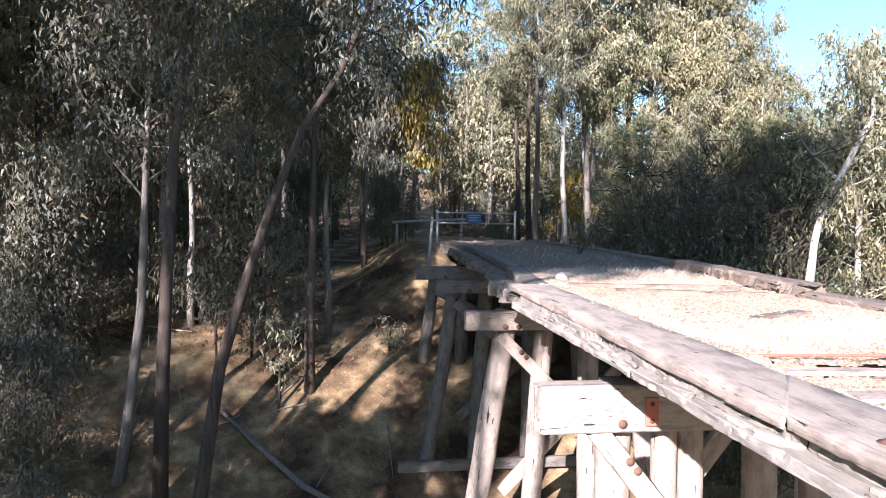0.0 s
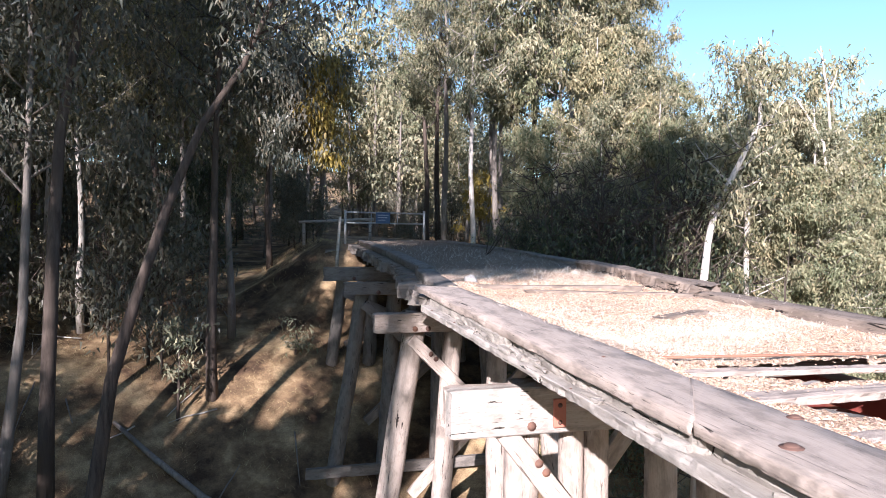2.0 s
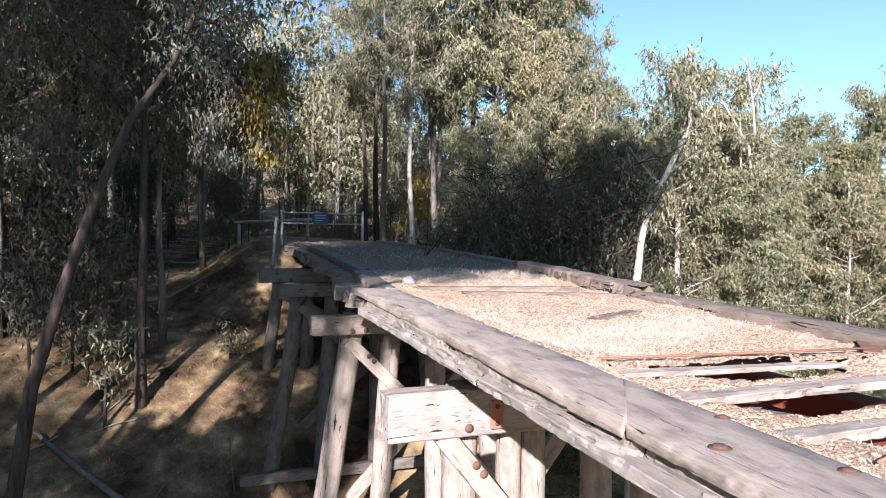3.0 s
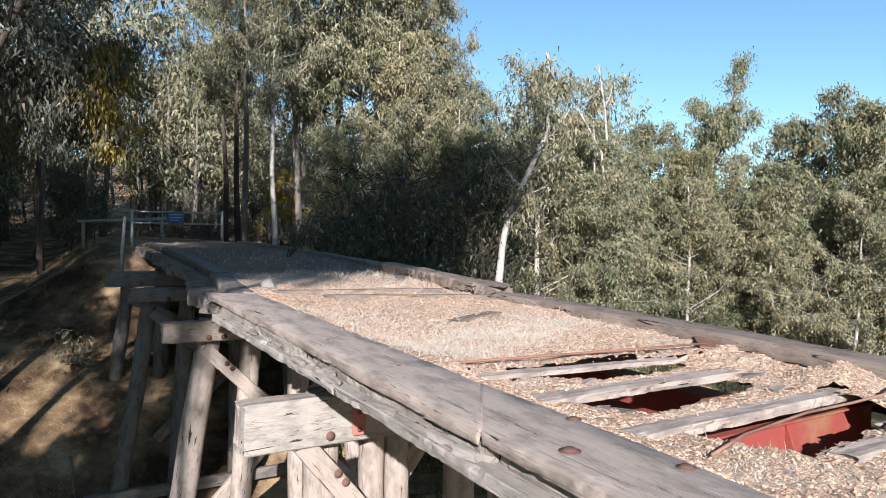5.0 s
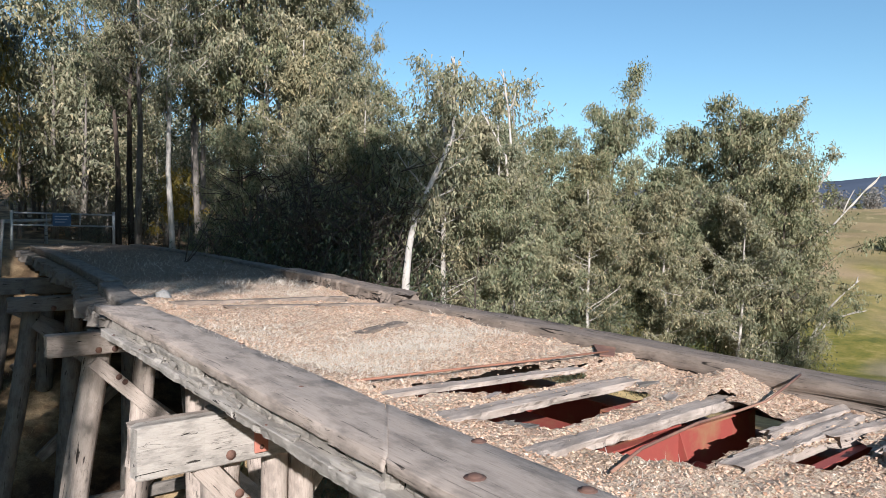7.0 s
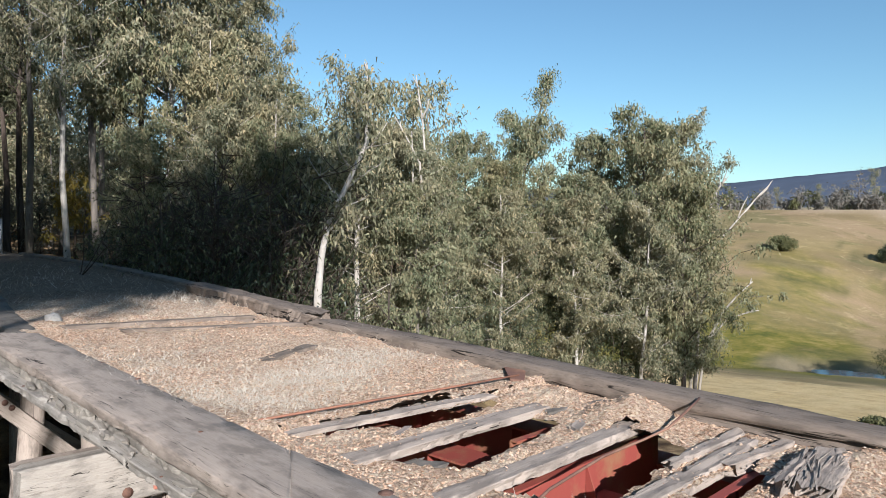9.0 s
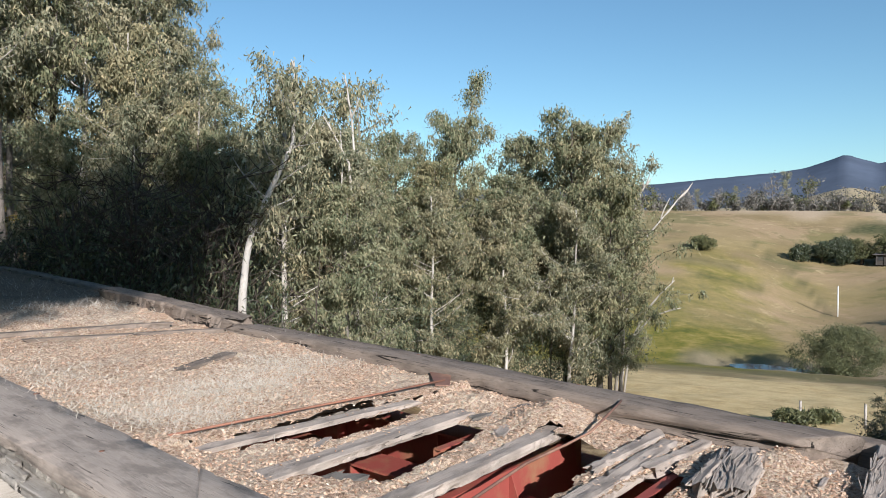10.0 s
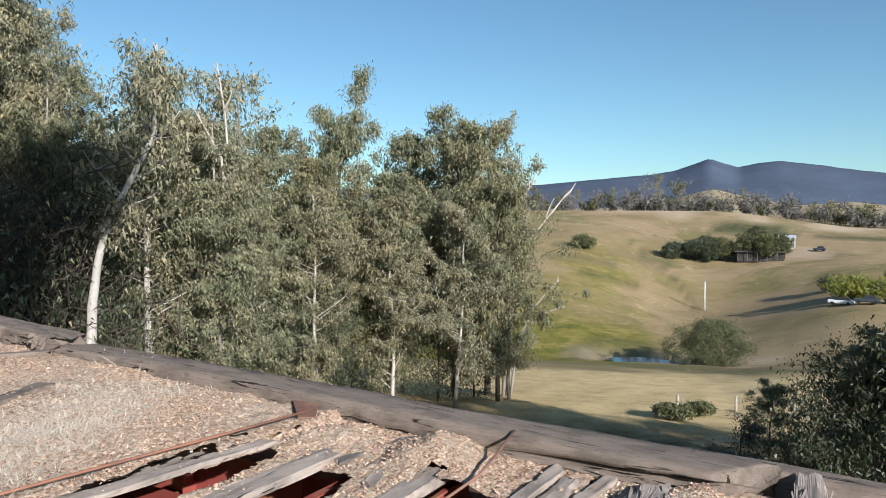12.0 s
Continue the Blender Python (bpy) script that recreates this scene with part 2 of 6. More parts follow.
LEAF_RIDGE = mat("dull_grey_brown_leaves", leaf_build([(0.0, (0.085, 0.08, 0.07)), (0.6, (0.15, 0.135, 0.115)), (1.0, (0.24, 0.21, 0.18))], 0.06, (0.1, 0.1, 0.05)), 0.7, 0.2)
LEAF_DEEP = mat("deep_grey_green_gum_leaves", leaf_build([(0.0, (0.055, 0.059, 0.045)), (0.5, (0.094, 0.096, 0.070)), (0.85, (0.138, 0.130, 0.095)), (1.0, (0.187, 0.148, 0.095))], 0.10, (0.154, 0.167, 0.053)), 0.5, 0.4)
LEAF_GOLD = mat("golden_mistletoe_leaves", leaf_build([(0.0, (0.10, 0.085, 0.022)), (0.5, (0.18, 0.135, 0.028)), (1.0, (0.27, 0.19, 0.035))], 0.2, (0.28, 0.19, 0.03)), 0.5, 0.35)
LEAF_LIME = mat("bright_green_leaves", leaf_build([(0.0, (0.12, 0.13, 0.02)), (0.6, (0.19, 0.195, 0.03)), (1.0, (0.29, 0.27, 0.05))], 0.2, (0.24, 0.25, 0.04)), 0.5, 0.35)


def bark_build(light, dark):
    def build(nt, bsdf):
        n = grain(nt, coords(nt, "Object", (9.0, 9.0, 1.4)), 1.2, 7.0, 0.7, 0.6)
        m = grain(nt, world_pos(nt, (1, 1, 0.5)), 1.1, 4.0, 0.6)
        c = ramp(nt, n, (0.3, dark), (0.65, light))
        c = mix(nt, ramp(nt, m, (0.45, (0, 0, 0)), (0.62, (0.8, 0.8, 0.8))), c, tuple(0.55 * a + 0.25 * b for a, b in zip(light, dark)))
        nt.links.new(c, bsdf.inputs["Base Color"])
        bump(nt, bsdf, n, 0.6, 0.03)
    return build


BARK = mat("grey_brown_gum_bark", bark_build((0.26, 0.225, 0.19), (0.10, 0.08, 0.065)), 0.9, 0.2)
BARK_DARK = mat("dark_fibrous_bark", bark_build((0.115, 0.088, 0.07), (0.035, 0.026, 0.02)), 0.95, 0.15)
BARK_WHITE = mat("pale_smooth_gum_bark", bark_build((0.52, 0.47, 0.41), (0.30, 0.25, 0.20)), 0.75, 0.25)


def plain_build(col, vary=0.25, scale=3.0):
    def build(nt, bsdf):
        n = grain(nt, world_pos(nt), scale, 5.0, 0.65)
        nt.links.new(ramp(nt, n, (0.3, tuple(c * (1 - vary) for c in col)), (0.7, tuple(min(1, c * (1 + vary)) for c in col))), bsdf.inputs["Base Color"])
    return build


# distance haze is put into the range's blue-grey colour
MOUNTAIN = mat("hazy_forested_range", plain_build((0.082, 0.098, 0.132), 0.18, 0.006), 1.0, 0.0)
HILL = mat("dry_hill_pasture", plain_build((0.30, 0.24, 0.15), 0.2, 0.05), 1.0, 0.05)
WATER = mat("dam_water", plain_build((0.02, 0.035, 0.05), 0.1, 1.0), 0.05, 0.5)
ROOF = mat("pale_iron_roof", plain_build((0.42, 0.43, 0.44), 0.15, 1.5), 0.5, 0.4)
# the trees' shade on the farmhouse is put into this very dark brown
SHADED_WALL = mat("shaded_brown_wall", plain_build((0.06, 0.05, 0.042), 0.3, 1.5), 0.8, 0.2)
BROWN_ROOF = mat("dull_brown_roof", plain_build((0.13, 0.11, 0.10), 0.2, 1.5), 0.7, 0.3)
DARK = mat("dark_opening", plain_build((0.03, 0.03, 0.03), 0.2, 2.0), 0.5, 0.4)
WHITE = mat("white_car_paint", plain_build((0.72, 0.73, 0.74), 0.04, 2.0), 0.3, 0.5)
GREYPAINT = mat("dark_car_paint", plain_build((0.05, 0.06, 0.07), 0.1, 2.0), 0.3, 0.5)
TYRE = mat("black_tyre", plain_build((0.025, 0.025, 0.025), 0.2, 4.0), 0.9, 0.2)
SIGN = mat("blue_sign_paint", plain_build((0.045, 0.085, 0.16), 0.15, 6.0), 0.5, 0.35)
SIGN_INK = mat("white_sign_ink", plain_build((0.35, 0.38, 0.42), 0.05, 6.0), 0.6, 0.3)
ROCK = mat("pale_stone", plain_build((0.33, 0.305, 0.275), 0.2, 14.0), 0.9, 0.2)
PALE_POLE = mat("pale_pole_paint", plain_build((0.62, 0.60, 0.54), 0.1, 2.0), 0.8, 0.2)

# ---- mesh helpers ----


def mesh_of(name, verts, faces, material, smooth=False):
    me = bpy.data.meshes.new(name)
    me.from_pydata([tuple(v) for v in verts], [], [tuple(f) for f in faces])
    me.materials.append(material)
    if smooth:
        me.shade_smooth()
    me.update()
    return me


def quads_mesh(name, verts, material):
    """A mesh of separate quads, four vertices each, from an array (n, 3, 3)."""
    n, k = verts.shape[0], verts.shape[1]
    me = bpy.data.meshes.new(name)
    me.vertices.add(k * n)
    me.vertices.foreach_set("co", np.ascontiguousarray(verts, dtype=np.float32).ravel())
    me.loops.add(k * n)
    me.loops.foreach_set("vertex_index", np.arange(k * n, dtype=np.int32))
    me.polygons.add(n)
    me.polygons.foreach_set("loop_start", np.arange(0, k * n, k, dtype=np.int32))
    me.polygons.foreach_set("loop_total", np.full(n, k, dtype=np.int32))
    me.materials.append(material)
    me.update(calc_edges=True)
    return me


def child(name, me, parent, m=None, label=""):
    ob = new(name, me)
    ob.parent = parent
    if m is not None:
        ob.matrix_basis = m
    return tagged(ob, label)


def empty(name, m, label, category, group="", kind=""):
    ob = new(name)
    ob.empty_display_size = 0.2
    ob.matrix_basis = m
    return tagged(ob, label, category, group, kind)


def tube(path, radii, sides=7, wob=0.0, rng=None):
    """Verts and faces of a tapered tube along a path."""
    path = [Vector(p) for p in path]
    verts, faces = [], []
    ref = Vector((0.3, 1, 0.1)).normalized()
    for i, (p, r) in enumerate(zip(path, radii)):
        d = (path[min(i + 1, len(path) - 1)] - path[max(i - 1, 0)]).normalized()
        u = d.cross(ref)
        u = u.normalized() if u.length > 1e-3 else d.orthogonal().normalized()
        w = d.cross(u)
        for s in range(sides):
            a = 2 * math.pi * s / sides
            k = r * (1 + (wob * (rng.random() - 0.5) if rng else 0))
            verts.append(p + u * (k * math.cos(a)) + w * (k * math.sin(a)))
    for i in range(len(path) - 1):
        for s in range(sides):
            a, b = i * sides + s, i * sides + (s + 1) % sides
            faces.append((a, b, b + sides, a + sides))
    faces.append(tuple(range(sides - 1, -1, -1)))
    faces.append(tuple(range((len(path) - 1) * sides, len(path) * sides)))
    return verts, faces


def join(*pieces):
    verts, faces = [], []
    for v, f in pieces:
        o = len(verts)
        verts += list(v)
        faces += [tuple(i + o for i in q) for q in f]
    return verts, faces


def box(x0, x1, y0, y1, z0, z1, bev=0.0):
    if bev <= 0:
        v = [(x, y, z) for z in (z0, z1) for x, y in ((x0, y0), (x1, y0), (x1, y1), (x0, y1))]
        return v, [(3, 2, 1, 0), (4, 5, 6, 7), (0, 1, 5, 4), (1, 2, 6, 5), (2, 3, 7, 6), (3, 0, 4, 7)]
    bm = bmesh.new()
    bmesh.ops.create_cube(bm, size=1, matrix=Matrix.Translation(((x0 + x1) / 2, (y0 + y1) / 2, (z0 + z1) / 2)) @ Matrix.Diagonal((x1 - x0, y1 - y0, z1 - z0, 1)))
    bmesh.ops.bevel(bm, geom=bm.edges[:], offset=bev, segments=1, affect="EDGES")
    bm.verts.index_update()
    out = [v.co.copy() for v in bm.verts], [tuple(v.index for v in f.verts) for f in bm.faces]
    bm.free()
    return out


def timber(length, width, depth, seed, rough=0.012, seg=0.22, end_wear=0.03, bow=0.0, chips=0.0, skew=(0.0, 0.0), split=0.0):
    """A weathered timber: along +x from 0, top at z = 0, centred on y; skew slants its two ends,
    split opens a crack along one side that closes after so many metres."""
    rng = random.Random(seed)
    n = max(3, int(length / seg))
    c = min(width, depth) * 0.09
    hw = width / 2
    ring = [(-hw + c, 0), (-hw * 0.4, 0), (hw * 0.35, 0), (hw - c, 0), (hw, -c), (hw, -depth * 0.5), (hw, -depth + c), (hw - c, -depth), (0, -depth), (-hw + c, -depth), (-hw, -depth + c), (-hw, -depth * 0.5), (-hw, -c)]
    if split:
        ring[5:6] = [(hw, -depth * 0.2), (hw, -depth * 0.24), (hw, -depth * 0.28)]
    k = len(ring)
    verts, faces = [], []
    for i in range(n + 1):
        u = i / n
        gape = max(0.0, 1 - u * length / split) if split else 0.0
        for j, (y, z) in enumerate(ring):
            if split and 5 <= j <= 7:
                z += (0.012 - 0.016 * (j - 5)) * gape ** 0.6 - 0.05 * (1 - gape) + 0.02
                y -= 0.10 * gape ** 0.5 if j == 6 else 0.0
            x = u * length + y * (skew[0] * max(0.0, 1 - u * length) + skew[1] * max(0.0, 1 - (1 - u) * length))
            if i in (0, n):
                x += (rng.random() - 0.5) * 2 * end_wear
            q = Vector((x * 0.7 + seed * 7.3, y * 9, z * 9))
            d = noise.noise(q) * rough * 0.6 + noise.noise(Vector((q.x * 3.0, q.y * 2.6, q.z * 2.6))) * rough * 0.7 + min(0.0, noise.noise(Vector((q.x * 7.0, q.y * 0.7, q.z * 0.7))) + 0.25) * rough * 1.6
            s = 1 + d / hw
            if chips and abs(y) > hw * 0.6:
                gone = max(0.0, noise.noise(Vector((x * 2.1, seed + (9 if y > 0 else 0), z * 9))) * 1.1 + noise.noise(Vector((x * 13.0, seed, y * 3 + z * 20))) * 0.9 - 0.1)
                s -= gone * chips / hw
                z = z - (gone * chips * 0.25 if z > -c * 2 else 0.0)
            bite = 0.0
            if i in (0, n):
                bite = 0.012 if skew[0] or skew[1] else 0.06
            verts.append((x, y * (s - bite), z + (noise.noise(Vector((q.x * 2.0 + 5, q.y * 2 + 9, q.z))) * rough * 0.45) - (depth * bite * 0.4 if z > -c * 2 else -depth * bite * 0.4) + bow * math.sin(math.pi * u)))
    for i in range(n):
        for j in range(k):
            a, b = i * k + j, i * k + (j + 1) % k
            faces.append((a, a + k, b + k, b))
    faces.append(tuple(range(k)))
    faces.append(tuple(n * k + j for j in range(k - 1, -1, -1)))
    return verts, faces


def along(p0, p1, up=(0, 0, 1)):
    """The pose that lays local +x from p0 towards p1 with local z near up."""
    p0, p1 = Vector(p0), Vector(p1)
    x = (p1 - p0).normalized()
    y = Vector(up).cross(x).normalized()
    z = x.cross(y)
    m = Matrix((x, y, z)).transposed().to_4x4()
    m.translation = p0
    return m


def bolt_mesh(name, r=0.045, h=0.04):
    v, f = [], []
    prof = [(r * 1.5, 0.0), (r * 1.5, 0.008), (r, 0.012), (r, h * 0.55), (r * 0.7, h * 0.9), (0.0001, h)]
    k = 10
    for pr, pz in prof:
        for s in range(k):
            a = 2 * math.pi * s / k
            v.append((pr * math.cos(a), pr * math.sin(a), pz))
    for i in range(len(prof) - 1):
        for s in range(k):
            a, b = i * k + s, i * k + (s + 1) % k
            f.append((a, b, b + k, a + k))
    return mesh_of(name, v, f, OLD_BOLT, True)


BOLT = bolt_mesh("bolt")

# ---- ground ----
GULLY_Y = [-80, 0, 12, 15, 17, 19, 20.5, 24, 28, 36, 50, 70, 100, 160, 400, 4000]
GULLY_Z = [-9.0, -7.0, -6.8, -6.2, -5.3, -3.9, -3.0, -1.9, -1.1, -0.6, 0.4, 3.0, 7.5, 14.0, 26.0, 10.0]
VALLEY_R = [0, 10, 20, 33, 60, 85, 110, 135, 170, 230, 300, 430, 1000, 4300]
VALLEY_A = [-6.5, -5.6, -5.0, -6.3, -10.0, -13.9, -12.0, -8.0, -1.6, 7.9, 9.5, 10.0, 6.0, 0.0]
VALLEY_B = [-6.5, -5.6, -5.0, -6.3, -10.0, -13.6, -14.0, -13.2, -6.2, 7.3, 9.0, 10.0, 6.0, 0.0]
VALLEY_C = [-6.5, -5.6, -5.0, -6.0, -9.0, -11.5, -9.0, -7.0, -3.8, 2.2, 4.0, 5.0, 4.0, 0.0]


def smooth(a, b, x):
    t = min(1.0, max(0.0, (x - a) / (b - a)))
    return t * t * (3 - 2 * t)


def ground_z(x, y):
    r = math.hypot(x, y)
    az = math.degrees(math.atan2(x, y))
    base = float(np.interp(y, GULLY_Y, GULLY_Z))
    base += 0.05 * max(-12.0, min(0.0, x + 2)) * -0.6 * smooth(-14, 10, y)
    if y > 14:      # the railway embankment beyond the bridge
        crest = 0.42 - max(0.0, abs(x - 5.2) - 2.6) * 0.62 - max(0.0, 25.2 - y) * 1.05
        base = max(base, crest)
    a, b, c = (float(np.interp(r, VALLEY_R, v)) for v in (VALLEY_A, VALLEY_B, VALLEY_C))
    if az < 80:
        val = a + (b - a) * smooth(69, 80, az)
    else:
        val = b + (c - b) * smooth(80, 92, az)
    k = smooth(36, 58, az) * smooth(6, 14, x) if az > 0 else 0.0
    if az > 140:
        k *= 1 - smooth(140, 175, az)
    z = base + (val - base) * k
    z += 0.18 * noise.noise(Vector((x * 0.35, y * 0.35, 3.1))) * min(1, r / 12)
    if 40 < r < 400:
        z += 0.35 * noise.noise(Vector((x * 0.03, y * 0.03, 7.7)))
    e = ((x - 84.0) / 3.2) ** 2 + ((y - 20.2) / 5.6) ** 2      # the dam's bed
    if e < 3:
        z = z + (-14.6 - z) * (1 - smooth(0.8, 3.0, e))
    return z


# patches of dark weeds in the paddock: centre, half sizes, strength
WEEDS = [(206.0, 23.0, 8.0, 10.5, 1.0), (196.3, 16.4, 4.5, 4.0, 1.0), (206, 0.0, 6.0, 8.0, 0.9), (165.9, 39.5, 4.0, 4.5, 0.5), (147, 50, 4.0, 9.0, 0.5), (137, 41, 2.5, 7.0, 0.55), (156, 56, 3, 5, 0.6), (87, 26, 9, 5, 0.5), (70, 12, 5, 8, 0.45), (60, 20, 3, 6, 0.4)]
# patches of greener and yellower grass
GREEN = [(141.0, 46.0, 7.0, 12.0, 0.75), (128.0, 44.0, 5.0, 12.0, 0.6), (156.0, 50.0, 5.0, 9.0, 0.5), (118.0, 38.0, 6.0, 14.0, 0.55), (150.0, 34.0, 5.0, 10.0, 0.35)]
TRACK = [(178.0, 50.0), (169.0, 42.3), (150.2, 31.2), (132.7, 23.4)]


def weeds(x, y):
    rag = -0.25 + 0.4 * noise.noise(Vector((x * 0.25, y * 0.25, 11.0))) + 0.3 * noise.noise(Vector((x * 0.7, y * 0.7, 12.0)))
    v = max(k * (1 - smooth(0.5, 1.25, ((x - a) / dx) ** 2 + ((y - b) / dy) ** 2 + rag)) for a, b, dx, dy, k in WEEDS)
    for (ax, ay), (bx, by) in zip(TRACK, TRACK[1:]):
        t = min(1.0, max(0.0, ((x - ax) * (bx - ax) + (y - ay) * (by - ay)) / ((bx - ax) ** 2 + (by - ay) ** 2)))
        v = max(v, 0.55 * (1 - smooth(0.5, 1.3, math.hypot(x - ax - t * (bx - ax), y - ay - t * (by - ay)))))
    return v


def build_ground():
    radii = [0.0] + [2.0 * 1.04 ** i for i in range(196)]
    turns = [-100 + 1.6 * i for i in range(88)] + [40.8 + 0.42 * i for i in range(150)] + [103.8 + 2.0 * i for i in range(78)]
    naz = len(turns)
    verts, faces = [(0, 0, ground_z(0, 0))], []
    for r in radii[1:]:
        for s in range(naz):
            a = radians(turns[s])
            x, y = r * math.sin(a), r * math.cos(a)
            verts.append((x, y, ground_z(x, y)))
    for s in range(naz):
        faces.append((0, 1 + (s + 1) % naz, 1 + s))
    for i in range(len(radii) - 2):
        for s in range(naz):
            a, b = 1 + i * naz + s, 1 + i * naz + (s + 1) % naz
            faces.append((a, b, b + naz, a + naz))
    me = mesh_of("ground", verts, faces, GROUND, True)
    vals = {k: np.zeros(len(verts)) for k in ("open_field", "straw_slope", "wet_green", "bare_earth", "dark_weeds")}
    for i, (x, y, z) in enumerate(verts):
        r, az = math.hypot(x, y), math.degrees(math.atan2(x, y))
        wob = noise.noise(Vector((x * 0.06, y * 0.06, 1.0))) * 9 + noise.noise(Vector((x * 0.2, y * 0.2, 5.0))) * 3
        right = smooth(44, 54, az) * (1 - smooth(150, 170, az)) if az > 0 else 0
        vals["open_field"][i] = right * smooth(24, 34, r)
        vals["straw_slope"][i] = right * smooth(24, 32, r) * (1 - smooth(58, 72, r + wob)) * 0.9
        g = smooth(72, 80, r + wob * 0.6) * (1 - smooth(100, 128, r + wob)) * (1 - smooth(74, 79, az + wob * 0.25))
        strip = smooth(0.45, 0.75, 0.5 + 0.9 * noise.noise(Vector((x * 0.05, y * 0.022, 9.0)))) * smooth(95, 110, r) * (1 - smooth(180, 220, r)) * 0.22
        flat = max((1 - smooth(0.3, 1.2, ((x - a) / dx) ** 2 + ((y - b) / dy) ** 2 + wob * 0.05)) * k for a, b, dx, dy, k in GREEN)
        vals["wet_green"][i] = right * max(g * 0.95, strip, flat)
        e = ((x - 83.4) / 6.2) ** 2 + ((y - 18.5) / 11.5) ** 2
        bank = (1 - smooth(0.8, 1.5, e + wob * 0.04)) * 0.8
        cut = smooth(212, 217, r) * (1 - smooth(229, 236, r)) * smooth(71, 75, az) * smooth(-0.15, 0.15, noise.noise(Vector((x * 0.05, y * 0.05, 2.0))))
        track = 0.7 if y > 24.5 and abs(x - 5.2) < 2.2 and x > 0 and y < 90 else 0
        vals["dark_weeds"][i] = weeds(x, y) if right else 0.0
        bank = max(bank, (1 - smooth(0.6, 1.3, ((x - 176.6) / 7.0) ** 2 + ((y - 8.5) / 5.0) ** 2)) * 0.7)
        vals["bare_earth"][i] = min(1, max(bank, cut, track * 0.35))
    for k, v in vals.items():
        me.attributes.new(k, "FLOAT", "POINT").data.foreach_set("value", v.astype(np.float32))
    tagged(new("ground", me), "dry grassy gully, wooded bank and open farmland", "ground", kind="structure")


build_ground()

# ---- the bridge ----
SLOPE = 0.026


def deck_z(y):
    return SLOPE * (y - 4)


LEFT_Y, LEFT_X = [-6, 8, 10.7, 15, 18.3, 27], [2.08, 2.08, 2.5, 3.1, 3.3, 3.6]
RIGHT_Y, RIGHT_X = [-6, 8, 13.9, 17.8, 22, 27], [6.4, 6.42, 6.85, 7.05, 6.9, 6.7]


def left_x(y):
    return float(np.interp(y, LEFT_Y, LEFT_X))


def right_x(y):
    return float(np.interp(y, RIGHT_Y, RIGHT_X))


def thing_timber(name, p0, p1, width, depth, seed, material, label, category, group="", up=(0, 0, 1), kind="", **kw):
    ln = (Vector(p1) - Vector(p0)).length
    v, f = timber(ln, width, depth, seed, **kw)
    ob = new(name, mesh_of(name, v, f, material, name == "kerb_timber"))
    ob.matrix_basis = along(p0, p1, up)
    return tagged(ob, label, category, group, kind)


def part_timber(name, p0, p1, width, depth, seed, material, parent, label="", up=(0, 0, 1), **kw):
    ln = (Vector(p1) - Vector(p0)).length
    v, f = timber(ln, width, depth, seed, **kw)
    return child(name, mesh_of(name, v, f, material), parent, along(p0, p1, up), label)


def on_deck(x, y, dz=0.0):
    return Vector((x, y, deck_z(y) + dz))


# kerb timbers lying along both edges of the deck
KERB = "kerb timbers along the deck edges"
KERB_NEAR = thing_timber("kerb_timber", on_deck(2.43, -4.2), on_deck(2.44, 3.588), 0.57, 0.075, 3, WOOD, "long weathered grey kerb timber with rusty bolts on the deck edge", "timber", KERB, rough=0.02, seg=0.03, end_wear=0.008, chips=0.028, skew=(0.0, -1.5))
KERB_NEXT = thing_timber("kerb_timber", on_deck(2.44, 3.594, 0.003), on_deck(2.54, 9.5, 0.0), 0.56, 0.085, 4, WOOD, "weathered grey kerb timber with a split end on the deck edge", "timber", KERB, rough=0.024, seg=0.03, end_wear=0.012, chips=0.03, skew=(-1.5, 0.9))
# shade on the far left edge is put into these kerbs' darker colour
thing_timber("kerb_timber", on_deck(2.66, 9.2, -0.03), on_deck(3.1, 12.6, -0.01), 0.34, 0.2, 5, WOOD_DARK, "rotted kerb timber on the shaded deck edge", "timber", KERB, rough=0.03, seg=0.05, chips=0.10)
thing_timber("kerb_timber", on_deck(3.2, 12.7, 0.0), on_deck(3.6, 18.2, 0.0), 0.30, 0.16, 6, WOOD_DARK, "split kerb timber, darkened for the shaded deck edge", "timber", KERB, rough=0.03)
thing_timber("kerb_timber", on_deck(3.6, 18.3, 0.0), on_deck(3.85, 24.8, 0.0), 0.30, 0.16, 7, WOOD_DARK, "split kerb timber, darkened for the shaded deck edge", "timber", KERB, rough=0.03)
thing_timber("kerb_timber", on_deck(6.42, -4.2, -0.05), on_deck(6.33, 2.25, -0.06), 0.22, 0.30, 13, WOOD_KERB, "bleached splintered outer kerb timber", "timber", KERB, rough=0.05, seg=0.06, end_wear=0.14)
KERB_RIGHT = thing_timber("kerb_timber", on_deck(5.97, 1.36, 0.01), on_deck(6.04, 8.3, 0.0), 0.45, 0.38, 8, WOOD_KERB, "long dark grey cracked kerb timber with worn arrises", "timber", KERB, rough=0.034, seg=0.05, end_wear=0.03, skew=(0.7, 0.4), split=1.7)
thing_timber("kerb_log", on_deck(6.02, 8.36, 0.09), on_deck(6.34, 12.7, 0.12), 0.44, 0.32, 9, WOOD_KERB, "broken weathered log lying on the deck edge", "log", rough=0.06, seg=0.06, end_wear=0.24, chips=0.06)
# far right kerbs: darker timber colour stands in for their shade
thing_timber("kerb_timber", on_deck(6.65, 12.6, 0.02), on_deck(7.0, 18.5, 0.02), 0.30, 0.24, 10, WOOD_DARK, "kerb timber, darkened for the shaded deck edge", "timber", KERB, rough=0.03)
